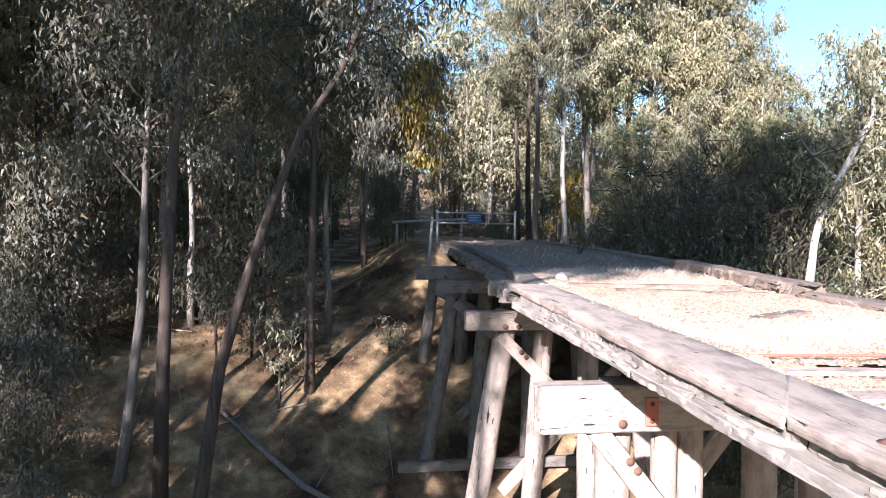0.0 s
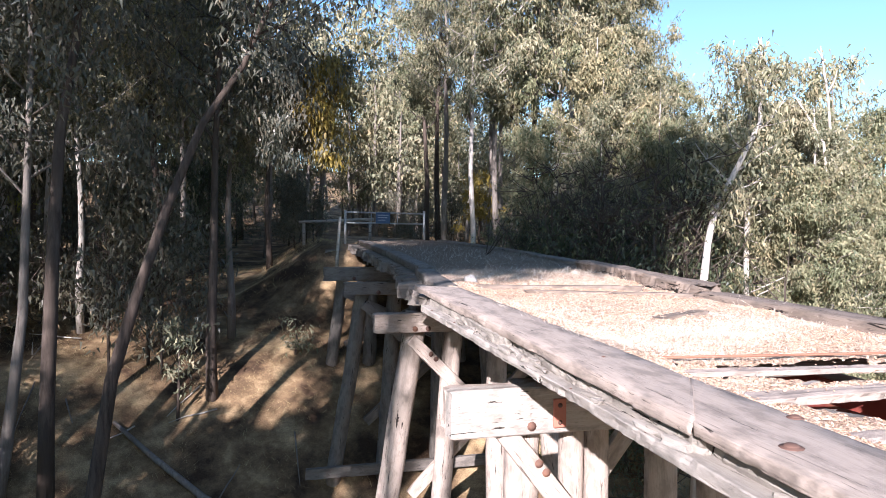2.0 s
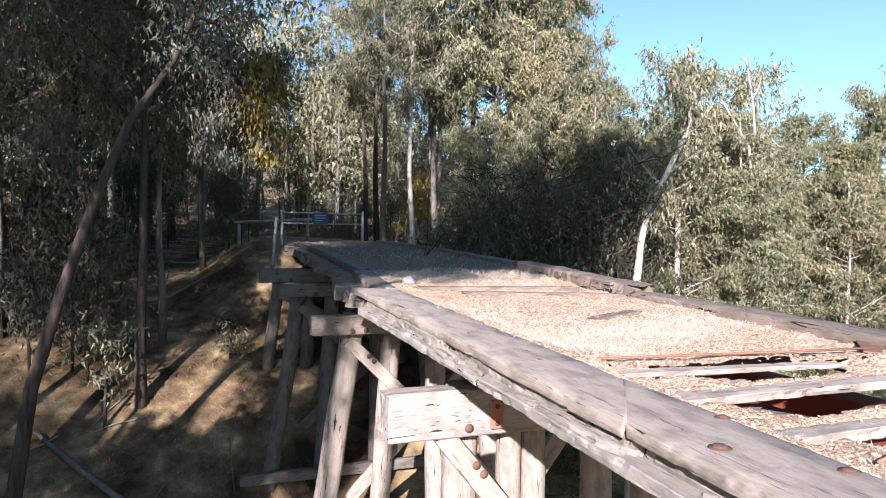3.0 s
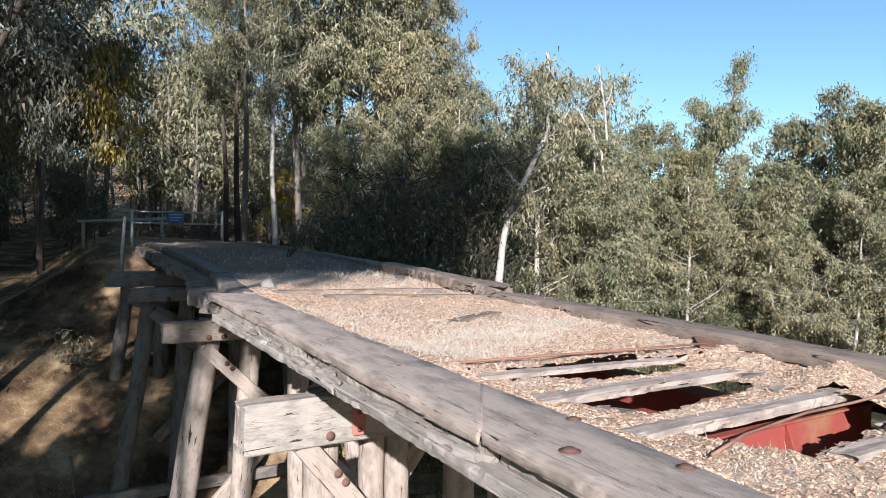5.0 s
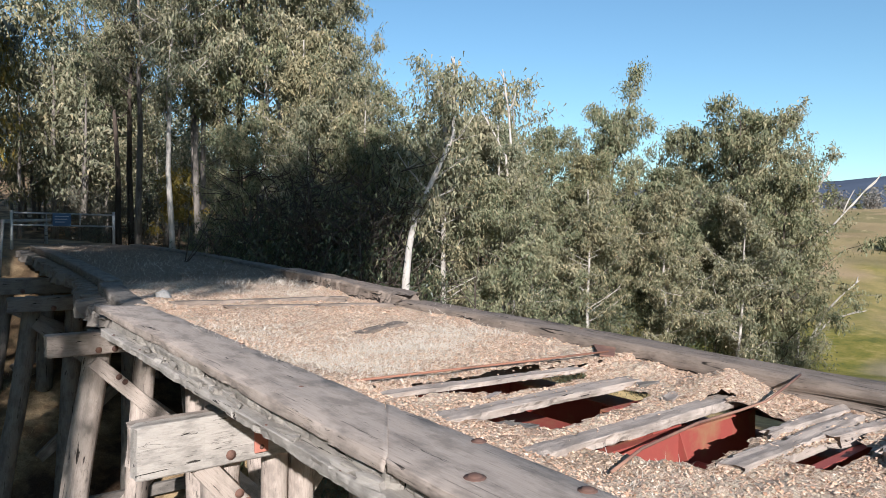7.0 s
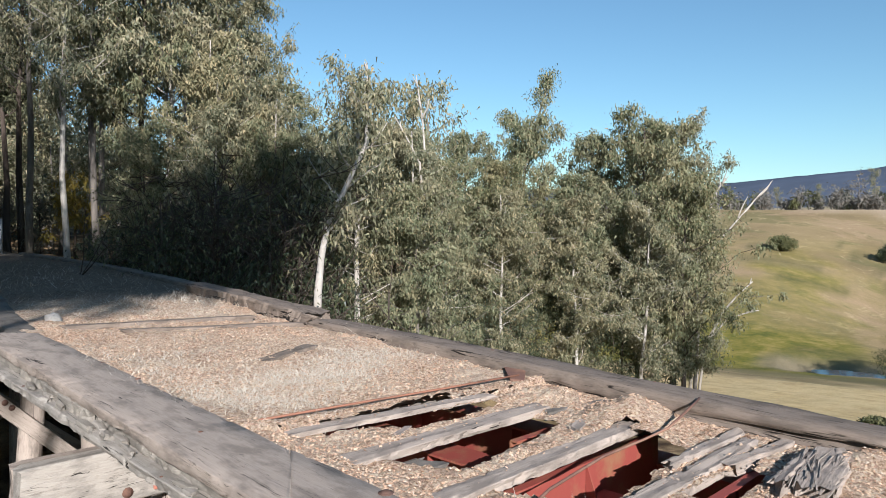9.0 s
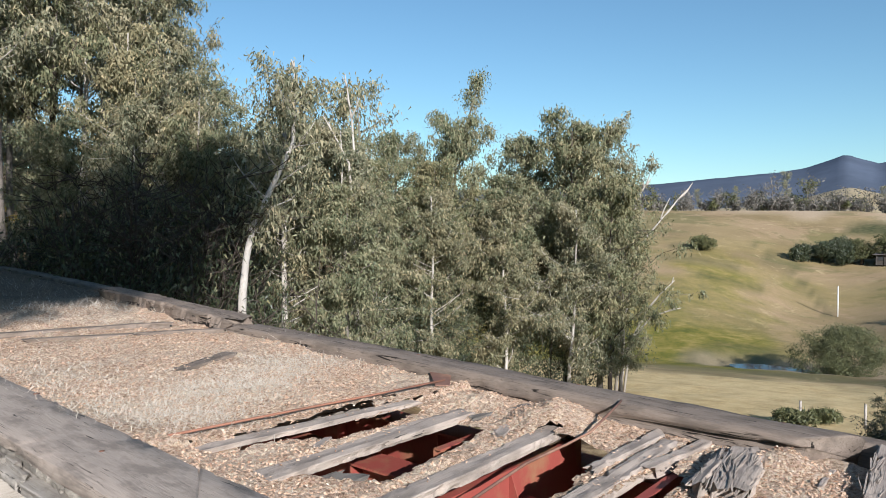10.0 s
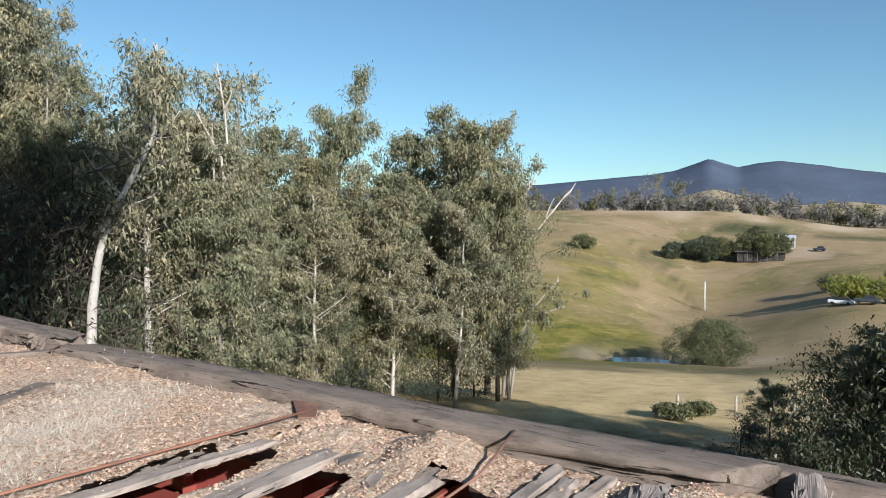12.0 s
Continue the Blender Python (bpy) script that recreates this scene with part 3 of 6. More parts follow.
thing_timber("kerb_timber", on_deck(7.0, 18.6, 0.02), on_deck(6.7, 24.8, 0.02), 0.30, 0.24, 11, WOOD_DARK, "kerb timber, darkened for the shaded deck edge", "timber", KERB, rough=0.03)
# the rotted timber under the left kerb boards, and the ledge outside it
for i, (y0, y1) in enumerate(((-4.2, -0.5), (-0.45, 3.1), (3.15, 5.9), (5.95, 9.0))):
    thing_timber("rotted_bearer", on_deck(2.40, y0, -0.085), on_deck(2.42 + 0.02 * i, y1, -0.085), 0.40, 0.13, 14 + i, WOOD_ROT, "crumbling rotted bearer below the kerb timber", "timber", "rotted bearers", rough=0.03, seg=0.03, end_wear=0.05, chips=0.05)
for i, (y0, y1, lx) in enumerate(((-4.2, 1.15, 2.23), (1.18, 5.0, 2.245), (5.02, 8.9, 2.27))):
    ledge = thing_timber("ledge_timber", on_deck(lx, y0, -0.175), on_deck(lx + 0.02, y1, -0.175), 0.29, 0.075, 12 + 7 * i, WOOD_PALE, "bleached narrow ledge timber under the kerb", "timber", "ledge timbers", rough=0.02, seg=0.035, end_wear=0.05, chips=0.025)
    for k in range(4):
        by = y0 + (y1 - y0) * (k + 0.5) / 4
        child("bolt", BOLT, ledge, ledge.matrix_basis.inverted() @ Matrix.Translation(on_deck(lx - 0.10, by, -0.175)) @ Matrix.Diagonal((0.25, 0.25, 0.25, 1)), "small rusty bolt head")
# splinters and crumbled lumps of rot lying on the ledge
for i in range(34):
    r = random.Random(700 + i)
    ry = -0.3 + 8.4 * r.random() ** 1.3
    p0 = on_deck(2.15 + r.uniform(0, 0.07), ry, -0.15 + r.uniform(0, 0.03))
    thing_timber("rot_fragment", p0, p0 + Vector((r.uniform(-0.02, 0.03), r.uniform(0.06, 0.24), r.uniform(-0.012, 0.02))), r.uniform(0.03, 0.07), r.uniform(0.025, 0.06), 720 + i, r.choice((WOOD_ROT, WOOD_PALE)), "crumbled piece of rotten wood on the ledge", "timber", "rotten wood fragments", rough=0.02, seg=0.03, end_wear=0.03)

# bolts in the kerb timbers


def kerb_bolt(kerb, place, size):
    m = kerb.matrix_basis.inverted() @ Matrix.Translation(place) @ Matrix.Diagonal((size * 0.85, size * 0.85, size * 0.5, 1))
    child("bolt", BOLT, kerb, m, "rusty bolt head")


for kerb, bx, by, s in ((KERB_NEAR, 2.71, 3.11, 0.75), (KERB_NEAR, 2.35, 2.73, 0.95), (KERB_NEAR, 2.66, 2.33, 0.8), (KERB_NEXT, 2.47, 4.67, 0.45), (KERB_NEXT, 2.75, 6.37, 0.45), (KERB_NEXT, 2.76, 7.2, 0.4), (KERB_NEAR, 2.52, 0.9, 0.75), (KERB_NEAR, 2.44, -0.6, 0.75)):
    kerb_bolt(kerb, on_deck(bx, by, 0.0), s)

for by in (1.7, 3.4, 5.3, 6.9):
    kerb_bolt(KERB_RIGHT, on_deck(6.12, by, 0.01), 0.32)

# lengthwise stringers under the deck and the red steel girders of the near span
STR = "stringers under the deck"
for i, sx in enumerate((3.0, 4.0, 5.0, 6.0)):
    for y0, y1 in ((7.2, 13.8), (13.5, 17.4), (17.0, 21.0), (20.8, 25.4)):
        dx = (left_x((y0 + y1) / 2) - 2.08) * 0.8
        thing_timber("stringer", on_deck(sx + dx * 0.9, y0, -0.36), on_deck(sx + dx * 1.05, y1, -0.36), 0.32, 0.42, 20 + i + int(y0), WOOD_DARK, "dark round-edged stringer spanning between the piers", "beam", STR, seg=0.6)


def steel_girder(x):
    web = None
    g = empty("steel_girder", Matrix.Identity(4), "red-painted riveted steel girder under the broken deck", "girder", "steel girders of the near span")
    for nm, bx in (("top_flange", (x - 0.17, x + 0.17, -5, 7.3, -0.56, -0.54)), ("web", (x - 0.008, x + 0.008, -5, 7.3, -1.05, -0.56)), ("bottom_flange", (x - 0.17, x + 0.17, -5, 7.3, -1.075, -1.05))):
        v, f = box(*bx)
        last = child(nm, mesh_of(nm, v, f, RED_STEEL), g)
        web = last if nm == "web" else web
    for sy in (0.2, 1.6, 4.6, 6.0):
        v, f = box(x - 0.15, x + 0.15, sy, sy + 0.012, -1.04, -0.562)
        child("stiffener", mesh_of("stiffener", v, f, RED_STEEL), web)
    return g


for gx in (4.62, 5.75):
    steel_girder(gx)


def cross_frame(y, x0, x1):
    g = empty("cross_frame", Matrix.Identity(4), "red-painted steel cross frame between the girders", "cross frame", "cross frames of the near span")
    v, f = box(x0, x1, y, y + 0.012, -1.0, -0.27)
    child("web", mesh_of("web", v, f, RED_STEEL), g)
    v, f = box(x0, x1, y - 0.06, y + 0.006, -0.272, -0.258)
    child("top_angle", mesh_of("top_angle", v, f, RED_STEEL), g)
    v, f = box(x0, x1, y - 0.10, y + 0.004, -1.02, -1.0)
    child("bottom_angle", mesh_of("bottom_angle", v, f, RED_STEEL), g)
    xm = (x0 + x1) / 2
    v = [(xm - 0.006, y - 0.002, -0.98), (xm - 0.006, y - 0.002, -0.28), (xm - 0.006, y - 0.26, -0.98), (xm + 0.006, y - 0.002, -0.98), (xm + 0.006, y - 0.002, -0.28), (xm + 0.006, y - 0.26, -0.98)]
    child("gusset", mesh_of("gusset", v, [(0, 1, 2), (5, 4, 3), (0, 3, 4, 1), (1, 4, 5, 2), (2, 5, 3, 0)], RED_STEEL), g)


cross_frame(3.09, 3.5, 5.6)
cross_frame(3.73, 4.5, 5.6)
cross_frame(2.16, 4.1, 5.6)

# deck planks across the bridge
deck = empty("bridge_deck", Matrix.Identity(4), "decayed transverse timber deck with missing planks", "deck", kind="structure")
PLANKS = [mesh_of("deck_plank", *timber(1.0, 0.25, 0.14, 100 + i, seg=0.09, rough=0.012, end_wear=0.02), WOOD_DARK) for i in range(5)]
PALE_PLANKS = [mesh_of("deck_plank", *timber(1.0, 0.25, 0.13, 120 + i, seg=0.05, rough=0.024, end_wear=0.05), WOOD) for i in range(3)]


def plank(me, x0, x1, y, dz=-0.155, w=1.0, tip=0.0, deep=1.0):
    p0, p1 = on_deck(x0, y, dz), on_deck(x1, y + tip, dz)
    m = along(p0, p1)
    child("deck_plank", me, deck, m @ Matrix.Diagonal(((p1 - p0).length, w, deep, 1)))


prng = random.Random(5)
y = 5.08
while y < 25.3:
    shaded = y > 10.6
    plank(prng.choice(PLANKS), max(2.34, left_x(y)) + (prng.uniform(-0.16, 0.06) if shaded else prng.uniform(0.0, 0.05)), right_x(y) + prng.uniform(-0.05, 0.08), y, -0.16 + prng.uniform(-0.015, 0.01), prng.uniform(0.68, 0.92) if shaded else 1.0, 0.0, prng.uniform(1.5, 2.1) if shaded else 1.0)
    y += 0.262
# the broken part: what is left of the planks near the camera's side


def left_plank(x0, y0, x1, y1, w, deep, seed, dz=-0.125, material=WOOD, **kw):
    part_timber("deck_plank", on_deck(x0, y0, dz), on_deck(x1, y1, dz), w, deep, seed, material, deck, seg=0.03, rough=0.022, end_wear=0.07, chips=0.035, **kw)


left_plank(3.0, 4.645, 5.06, 4.425, 0.14, 0.035, 131, -0.118)
left_plank(2.80, 3.91, 5.10, 3.90, 0.19, 0.06, 132, -0.115)
left_plank(2.80, 3.08, 5.25, 3.10, 0.17, 0.065, 133, -0.115)
left_plank(4.75, 3.33, 5.42, 3.55, 0.11, 0.08, 134, -0.115)
left_plank(5.0, 3.75, 5.7, 3.62, 0.10, 0.08, 135, -0.12, WOOD_DARK)
left_plank(3.85, 2.33, 5.55, 2.33, 0.15, 0.11, 136, -0.125)
left_plank(4.6, 2.50, 5.72, 2.47, 0.10, 0.08, 137, -0.12)
left_plank(4.9, 2.24, 5.75, 2.13, 0.10, 0.09, 138, -0.12)
left_plank(4.75, 1.92, 5.8, 1.86, 0.12, 0.09, 139, -0.13)
left_plank(5.3, 3.18, 5.78, 3.2, 0.22, 0.09, 140, -0.16, WOOD_DARK)
left_plank(5.1, 4.18, 5.82, 4.16, 0.3, 0.1, 141, -0.16, WOOD_DARK)
for i, (y0, w) in enumerate(((4.32, 0.28), (3.68, 0.24), (3.3, 0.22), (2.78, 0.3))):
    left_plank(2.55, y0, 3.5 + 0.1 * (i % 2), y0, w, 0.1, 145 + i, -0.19, WOOD_DARK)
y = -4.2
while y < 1.95:
    plank(prng.choice(PLANKS + PALE_PLANKS), 2.36, 6.1 - prng.uniform(0, 0.15), y, -0.23 + prng.uniform(-0.02, 0.01))
    y += 0.262
# short weathered boards lying in the gravel
left_plank(3.2, 9.75, 5.5, 9.2, 0.16, 0.08, 151, -0.015, WOOD_KERB)
left_plank(3.7, 9.15, 5.75, 8.35, 0.13, 0.08, 152, -0.03, WOOD_KERB)
left_plank(4.1, 6.62, 4.92, 6.98, 0.17, 0.07, 153, -0.045, WOOD_KERB)

# each hole: a corner chain of four points, in plan
HOLES = [((3.68, 4.49), (5.0, 4.35), (4.88, 4.20), (3.95, 4.08)), ((3.25, 3.84), (4.88, 3.84), (4.82, 3.50), (3.58, 3.28)),
         ((3.42, 3.03), (5.05, 3.04), (5.02, 2.56), (3.72, 2.40)), ((4.2, 2.22), (4.95, 2.22), (4.95, 1.98), (4.2, 1.96))]
BARE = [(3.3, 5.06, 4.40, 4.66), (3.2, 5.1, 3.80, 4.01), (3.3, 5.2, 3.0, 3.17), (4.1, 5.6, 2.25, 2.41), (4.7, 5.7, 2.43, 2.54), (4.9, 5.75, 2.1, 2.25)]


def in_hole(x, y, grow=0.0):
    for q in HOLES:
        for (ax, ay), (bx, by) in zip(q, q[1:] + q[:1]):
            if ((bx - ax) * (y - ay) - (by - ay) * (x - ax)) / math.hypot(bx - ax, by - ay) > grow:
                break
        else:
            return True
    return False


def inside(x, y, rects, grow=0.0):
    return any(a - grow < x < b + grow and c - grow < y < d + grow for a, b, c, d in rects)


def rod_y(x):
    return 4.85 - 0.116 * (x - 2.97)


def heap(x, y, cx, cy, sx, sy, top):
    return top * math.exp(-((x - cx) / sx) ** 2 - ((y - cy) / sy) ** 2)


def cover_z(x, y):
    """The top of the gravel that lies on the deck."""
    xl, xr = left_x(y) + 0.62, right_x(y) - 0.5
    edge = smooth(-0.19, -0.15, y - rod_y(x))
    h = -0.150 + 0.055 * edge + 0.032 * noise.noise(Vector((x * 1.2, y * 1.2, 0))) * edge + 0.026 * noise.noise(Vector((x * 4.2, y * 4.2, 4))) + 0.016 * noise.noise(Vector((x * 11, y * 11, 5))) + 0.012 * noise.noise(Vector((x * 21, y * 21, 9)))
    h += 0.05 * smooth(5.2, 7.5, y) * max(0.0, 1 - abs(x - (xl + xr) / 2) / 2)
    h += 0.12 * (1 - smooth(0.0, 0.6, x - xl + 0.05)) * (1 - smooth(8.0, 11.0, y))
    h = min(h, -0.012)
    h += heap(x, y, 5.45, 4.0, 0.28, 0.26, 0.10) + heap(x, y, 5.25, 4.22, 0.3, 0.12, 0.05)
    h += heap(x, y, 5.42, 3.25, 0.36, 0.28, 0.17) + heap(x, y, 5.0, 2.88, 0.2, 0.15, 0.05) + heap(x, y, 5.6, 1.6, 0.22, 0.2, 0.10)
    h += heap(x, y, 3.9, 4.07, 0.7, 0.09, 0.035) + heap(x, y, 3.9, 3.3, 0.8, 0.10, 0.035)
    if y > 10:
        h += 0.03
    return deck_z(y) + h


def broken_edge(x, y):
    """The gap where the gravel breaks off above the open part of the deck."""
    return 3.05 < x < 5.6 and abs(y - rod_y(x) + 0.165) < 0.004 + 0.012 * noise.noise(Vector((x * 5, y * 5, 1)))


def build_gravel():
    verts, faces, shade_mask, index = [], [], [], {}
    ys = list(np.arange(-2.0, 1.2, 0.06)) + list(np.arange(1.2, 7.0, 0.022)) + list(np.arange(7.0, 11.5, 0.05)) + list(np.arange(11.5, 25.6, 0.16))
    cols = 170
    for j, yy in enumerate(ys):
        a, b = left_x(yy) + 0.35, right_x(yy) - (0.4 if yy < 8.3 else 0.16)
        for i in range(cols + 1):
            xx = a + (b - a) * i / cols
            verts.append((xx, yy, cover_z(xx, yy) - (0.05 if i in (0, cols) else 0)))
            # painted shade sets in along the deck between y 10.5 and 13.5
            shade_mask.append(smooth(10.5, 13.5, yy + 0.8 * noise.noise(Vector((xx, yy * 0.7, 8)))) * 0.75)
    for j in range(len(ys) - 1):
        for i in range(cols):
            q = (j * (cols + 1) + i, j * (cols + 1) + i + 1, (j + 1) * (cols + 1) + i + 1, (j + 1) * (cols + 1) + i)
            cx, cy = verts[q[0]][0], verts[q[0]][1]
            n = 0.05 * noise.noise(Vector((cx * 6, cy * 6, 2)))
            if broken_edge(cx, cy) or in_hole(cx, cy, n - 0.005) or (inside(cx, cy, BARE, n - 0.03) and noise.noise(Vector((cx * 3, cy * 5, 6))) < 0.12):
                continue
            faces.append(q)
    me = mesh_of("gravel_cover", verts, faces, GRAVEL, True)
    me.attributes.new("painted_shade", "FLOAT", "POINT").data.foreach_set("value", np.array(shade_mask, dtype=np.float32))
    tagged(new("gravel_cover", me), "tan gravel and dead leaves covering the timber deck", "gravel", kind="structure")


build_gravel()


def build_stones():
    """Flat chips of stone, bark and dead leaf, tilted every way."""
    rng = np.random.default_rng(4)
    n = 60000
    yy = -1.0 + 11.5 * rng.random(n) ** 1.15
    lx, rx = np.interp(yy, LEFT_Y, LEFT_X) + 0.55, np.interp(yy, RIGHT_Y, RIGHT_X) - np.where(yy < 8.3, 0.6, 0.25)
    xx = lx + (rx - lx) * rng.random(n)
    rows = []
    for x, y in zip(xx, yy):
        if broken_edge(x, y) or in_hole(x, y, 0.02):
            continue
        bare = inside(x, y, BARE, -0.02)
        if bare and rng.random() < 0.93:
            continue
        if y > rod_y(x) and rng.random() > 0.6 + 1.1 * noise.noise(Vector((x * 0.9, y * 0.9, 0))):
            continue
        rows.append((x, y, deck_z(y) - 0.108 if bare else cover_z(x, y)))
    c = np.array(rows)
    m = len(c)
    size = rng.uniform(0.006, 0.013, m) * rng.choice((0.7, 1.0, 1.0, 1.4), m)
    a = rng.uniform(0, 2 * math.pi, m)
    k = rng.uniform(0.35, 0.9, m)
    u = np.stack([np.cos(a), np.sin(a), rng.uniform(-0.6, 0.6, m)], 1) * size[:, None]
    w = np.stack([-np.sin(a), np.cos(a), rng.uniform(-0.6, 0.6, m)], 1) * (size * k)[:, None]
    c[:, 2] += size * 0.35
    up = np.zeros((m, 3))
    up[:, 2] = size * rng.uniform(0.2, 0.6, m)
    verts = np.stack([c + u, c + w, c - u, c - w, c + up], 1).reshape(-1, 3)
    tris = np.array([(0, 1, 4), (1, 2, 4), (2, 3, 4), (3, 0, 4)])
    faces = (np.arange(m)[:, None, None] * 5 + tris[None]).reshape(-1, 3)
    tagged(new("ballast_stones", mesh_of("ballast_stones", verts.tolist(), faces.tolist(), STONE)), "loose tan ballast stones and bark chips scattered on the deck", "gravel", kind="stuff")


build_stones()


def blades(points, lengths, width, lean, rng):
    """Thin tapering quads standing on the given points."""
    n = len(points)
    a = rng.uniform(0, 2 * math.pi, n)
    side = np.stack([np.cos(a), np.sin(a), np.zeros(n)], 1) * (width * lengths / lengths.mean())[:, None]
    b = rng.uniform(0, 2 * math.pi, n)
    k = rng.uniform(0.1, 1.0, n) * lean
    tip = points + np.stack([np.cos(b) * k, np.sin(b) * k, np.ones(n)], 1) * lengths[:, None]
    return np.stack([points - side, points + side, tip + side * 0.15, tip - side * 0.15], 1)


def build_deck_grass():
    rng = np.random.default_rng(9)
    pts, ln = [], []
    for cx, cy, sx, sy, n, l in ((3.5, 5.5, 0.4, 0.34, 5200, 0.032), (4.3, 5.85, 0.5, 0.3, 4000, 0.032), (5.1, 6.2, 0.4, 0.32, 2200, 0.032), (3.2, 6.9, 0.3, 0.6, 1500, 0.035), (3.2, 3.6, 0.25, 0.25, 160, 0.022), (4.9, 11.2, 0.9, 0.6, 500, 0.055),
                                 (5.9, 6.6, 0.12, 1.0, 110, 0.05), (3.6, 7.6, 0.6, 0.6, 200, 0.04), (3.4, 2.6, 0.3, 0.2, 260, 0.026), (5.7, 11.4, 0.5, 0.5, 250, 0.06), (4.6, 16.0, 1.3, 3.0, 1100, 0.06), (6.0, 7.5, 0.1, 1.5, 120, 0.07)):
        x = rng.normal(cx, sx, n)
        yy = rng.normal(cy, sy, n)
        for a, b in zip(x, yy):
            if left_x(b) + 0.55 < a < right_x(b) - 0.28 and not in_hole(a, b):
                pts.append((a, b, cover_z(a, b) - 0.005))
                ln.append(l * rng.uniform(0.5, 1.7))
    q = blades(np.array(pts), np.array(ln), 0.0023, 2.2, rng)
    tagged(new("dry_grass", quads_mesh("dry_grass", q, STRAW)), "short bleached dry grass growing through the gravel", "grass", kind="stuff")


build_deck_grass()


def rod_thing(name, path, r, label, category, material=RUST):
    v, f = tube(path, [r] * len(path), 8)
    return tagged(new(name, mesh_of(name, v, f, material, True)), label, category)


def over(x, y, dz=0.0):
    return Vector((x, y, cover_z(x, y) + dz))


rod_thing("steel_rod", [on_deck(2.95, rod_y(2.95), -0.06), on_deck(3.8, rod_y(3.8) + 0.01, -0.062), on_deck(4.7, rod_y(4.7) - 0.005, -0.06), on_deck(5.62, rod_y(5.62), -0.055)], 0.0105, "long straight rusty steel rod lying across the deck", "rod", RUST_BRIGHT)
rod_thing("bent_steel_rod", [on_deck(3.2, 2.62, -0.12), on_deck(3.6, 2.72, -0.10), on_deck(4.3, 2.80, -0.09), on_deck(4.8, 2.79, -0.085), on_deck(5.15, 2.78, -0.07), on_deck(5.5, 2.82, -0.03), on_deck(5.84, 2.86, 0.02)], 0.0095, "bent rusty steel rod leaning on the kerb", "rod")
PLATE = ((5.46, 4.52, -0.07), (5.55, 4.42, -0.07), (5.80, 4.60, -0.045), (5.76, 4.84, -0.045))
plate = new("steel_plate", mesh_of("steel_plate", [tuple(on_deck(x, yy, z - dz)) for dz in (0, 0.012) for x, yy, z in PLATE], [(0, 1, 2, 3), (7, 6, 5, 4), (0, 4, 5, 1), (1, 5, 6, 2), (2, 6, 7, 3), (3, 7, 4, 0)], RUST))
tagged(plate, "bent rusty steel plate against the kerb", "plate")


def lump(name, c, size, seed, material, label, category, group=""):
    bm = bmesh.new()
    bmesh.ops.create_icosphere(bm, subdivisions=2, radius=1)
    for v in bm.verts:
        d = 1 + 0.35 * noise.noise(v.co * 1.3 + Vector((seed, 0, 0)))
        v.co = Vector((v.co.x * size[0] * d, v.co.y * size[1] * d, v.co.z * size[2] * d))
    me = bpy.data.meshes.new(name)
    bm.to_mesh(me)
    bm.free()
    me.materials.append(material)
    ob = new(name, me)
    ob.matrix_basis = Matrix.Translation(c)
    return tagged(ob, label, category, group)


lump("pale_rock", on_deck(3.24, 10.25, 0.0), (0.10, 0.08, 0.09), 3, ROCK, "pale broken stone lying on the deck", "stone")

# the shredded end of a rotted timber and loose fragments on the broken part
bundle = empty("rotted_timber", Matrix.Identity(4), "rotted timber shredded into grey splinters", "timber")
for (xa, ya), (xb, yb), wide in (((4.75, 1.68), (5.62, 1.80), 0.24), ((4.70, 1.84), (5.40, 1.90), 0.09)):
    part_timber("core", on_deck(xa, ya, -0.07), on_deck(xb, yb, -0.08), wide, 0.10, 306, WOOD, bundle, rough=0.03, seg=0.03, end_wear=0.12, chips=0.05)
for i in range(64):
    r = random.Random(300 + i)
    side = r.uniform(-0.13, 0.15)
    x0 = r.uniform(4.62, 5.25)
    yy = 1.70 + 0.14 * (x0 - 4.75) + side
    h0 = -0.085 + 0.018 * (1 - (side / 0.16) ** 2)
    p0 = on_deck(x0, yy, h0 + r.uniform(-0.012, 0.004))
    p1 = on_deck(x0 + r.uniform(0.15, 0.45), yy + 0.05 + r.uniform(-0.05, 0.05), h0 + r.uniform(-0.02, 0.006))
    part_timber("splinter", p0, p1, r.uniform(0.004, 0.012), r.uniform(0.004, 0.010), 310 + i, WOOD if i % 4 else WOOD_DARK, bundle, rough=0.002, seg=0.15)
end_piece = empty("rotted_timber", Matrix.Identity(4), "pale splintered timber end against the kerb", "timber")
part_timber("core", on_deck(5.30, 0.98, -0.10), on_deck(6.16, 1.02, -0.04), 0.17, 0.09, 307, WOOD, end_piece, rough=0.028, seg=0.03, end_wear=0.14, chips=0.05)
for i in range(34):
    r = random.Random(500 + i)
    x0, yy = r.uniform(5.25, 5.8), 1.0 + r.uniform(-0.085, 0.085)
    p0 = on_deck(x0, yy, -0.105 + 0.07 * (x0 - 5.3) + r.uniform(0, 0.01))
    p1 = on_deck(x0 + r.uniform(0.15, 0.4), yy + r.uniform(-0.04, 0.05), -0.092 + 0.07 * (x0 - 5.3) + r.uniform(0, 0.012))
    part_timber("splinter", p0, p1, r.uniform(0.004, 0.012), r.uniform(0.004, 0.010), 510 + i, WOOD, end_piece, rough=0.002, seg=0.15)
for i in range(8):
    r = random.Random(360 + i)
    x0, yy = r.uniform(3.6, 5.5), r.choice((0.9, 1.3, 1.7, 4.1))
    thing_timber("split_timber", over(x0, yy, 0.02), over(x0 + r.uniform(0.2, 0.45), yy + r.uniform(-0.1, 0.15), 0.02), r.uniform(0.02, 0.05), 0.03, 370 + i, WOOD, "split weathered timber fragment on the deck", "timber", "split timber fragments", rough=0.006, seg=0.12)

# ---- the piers ----


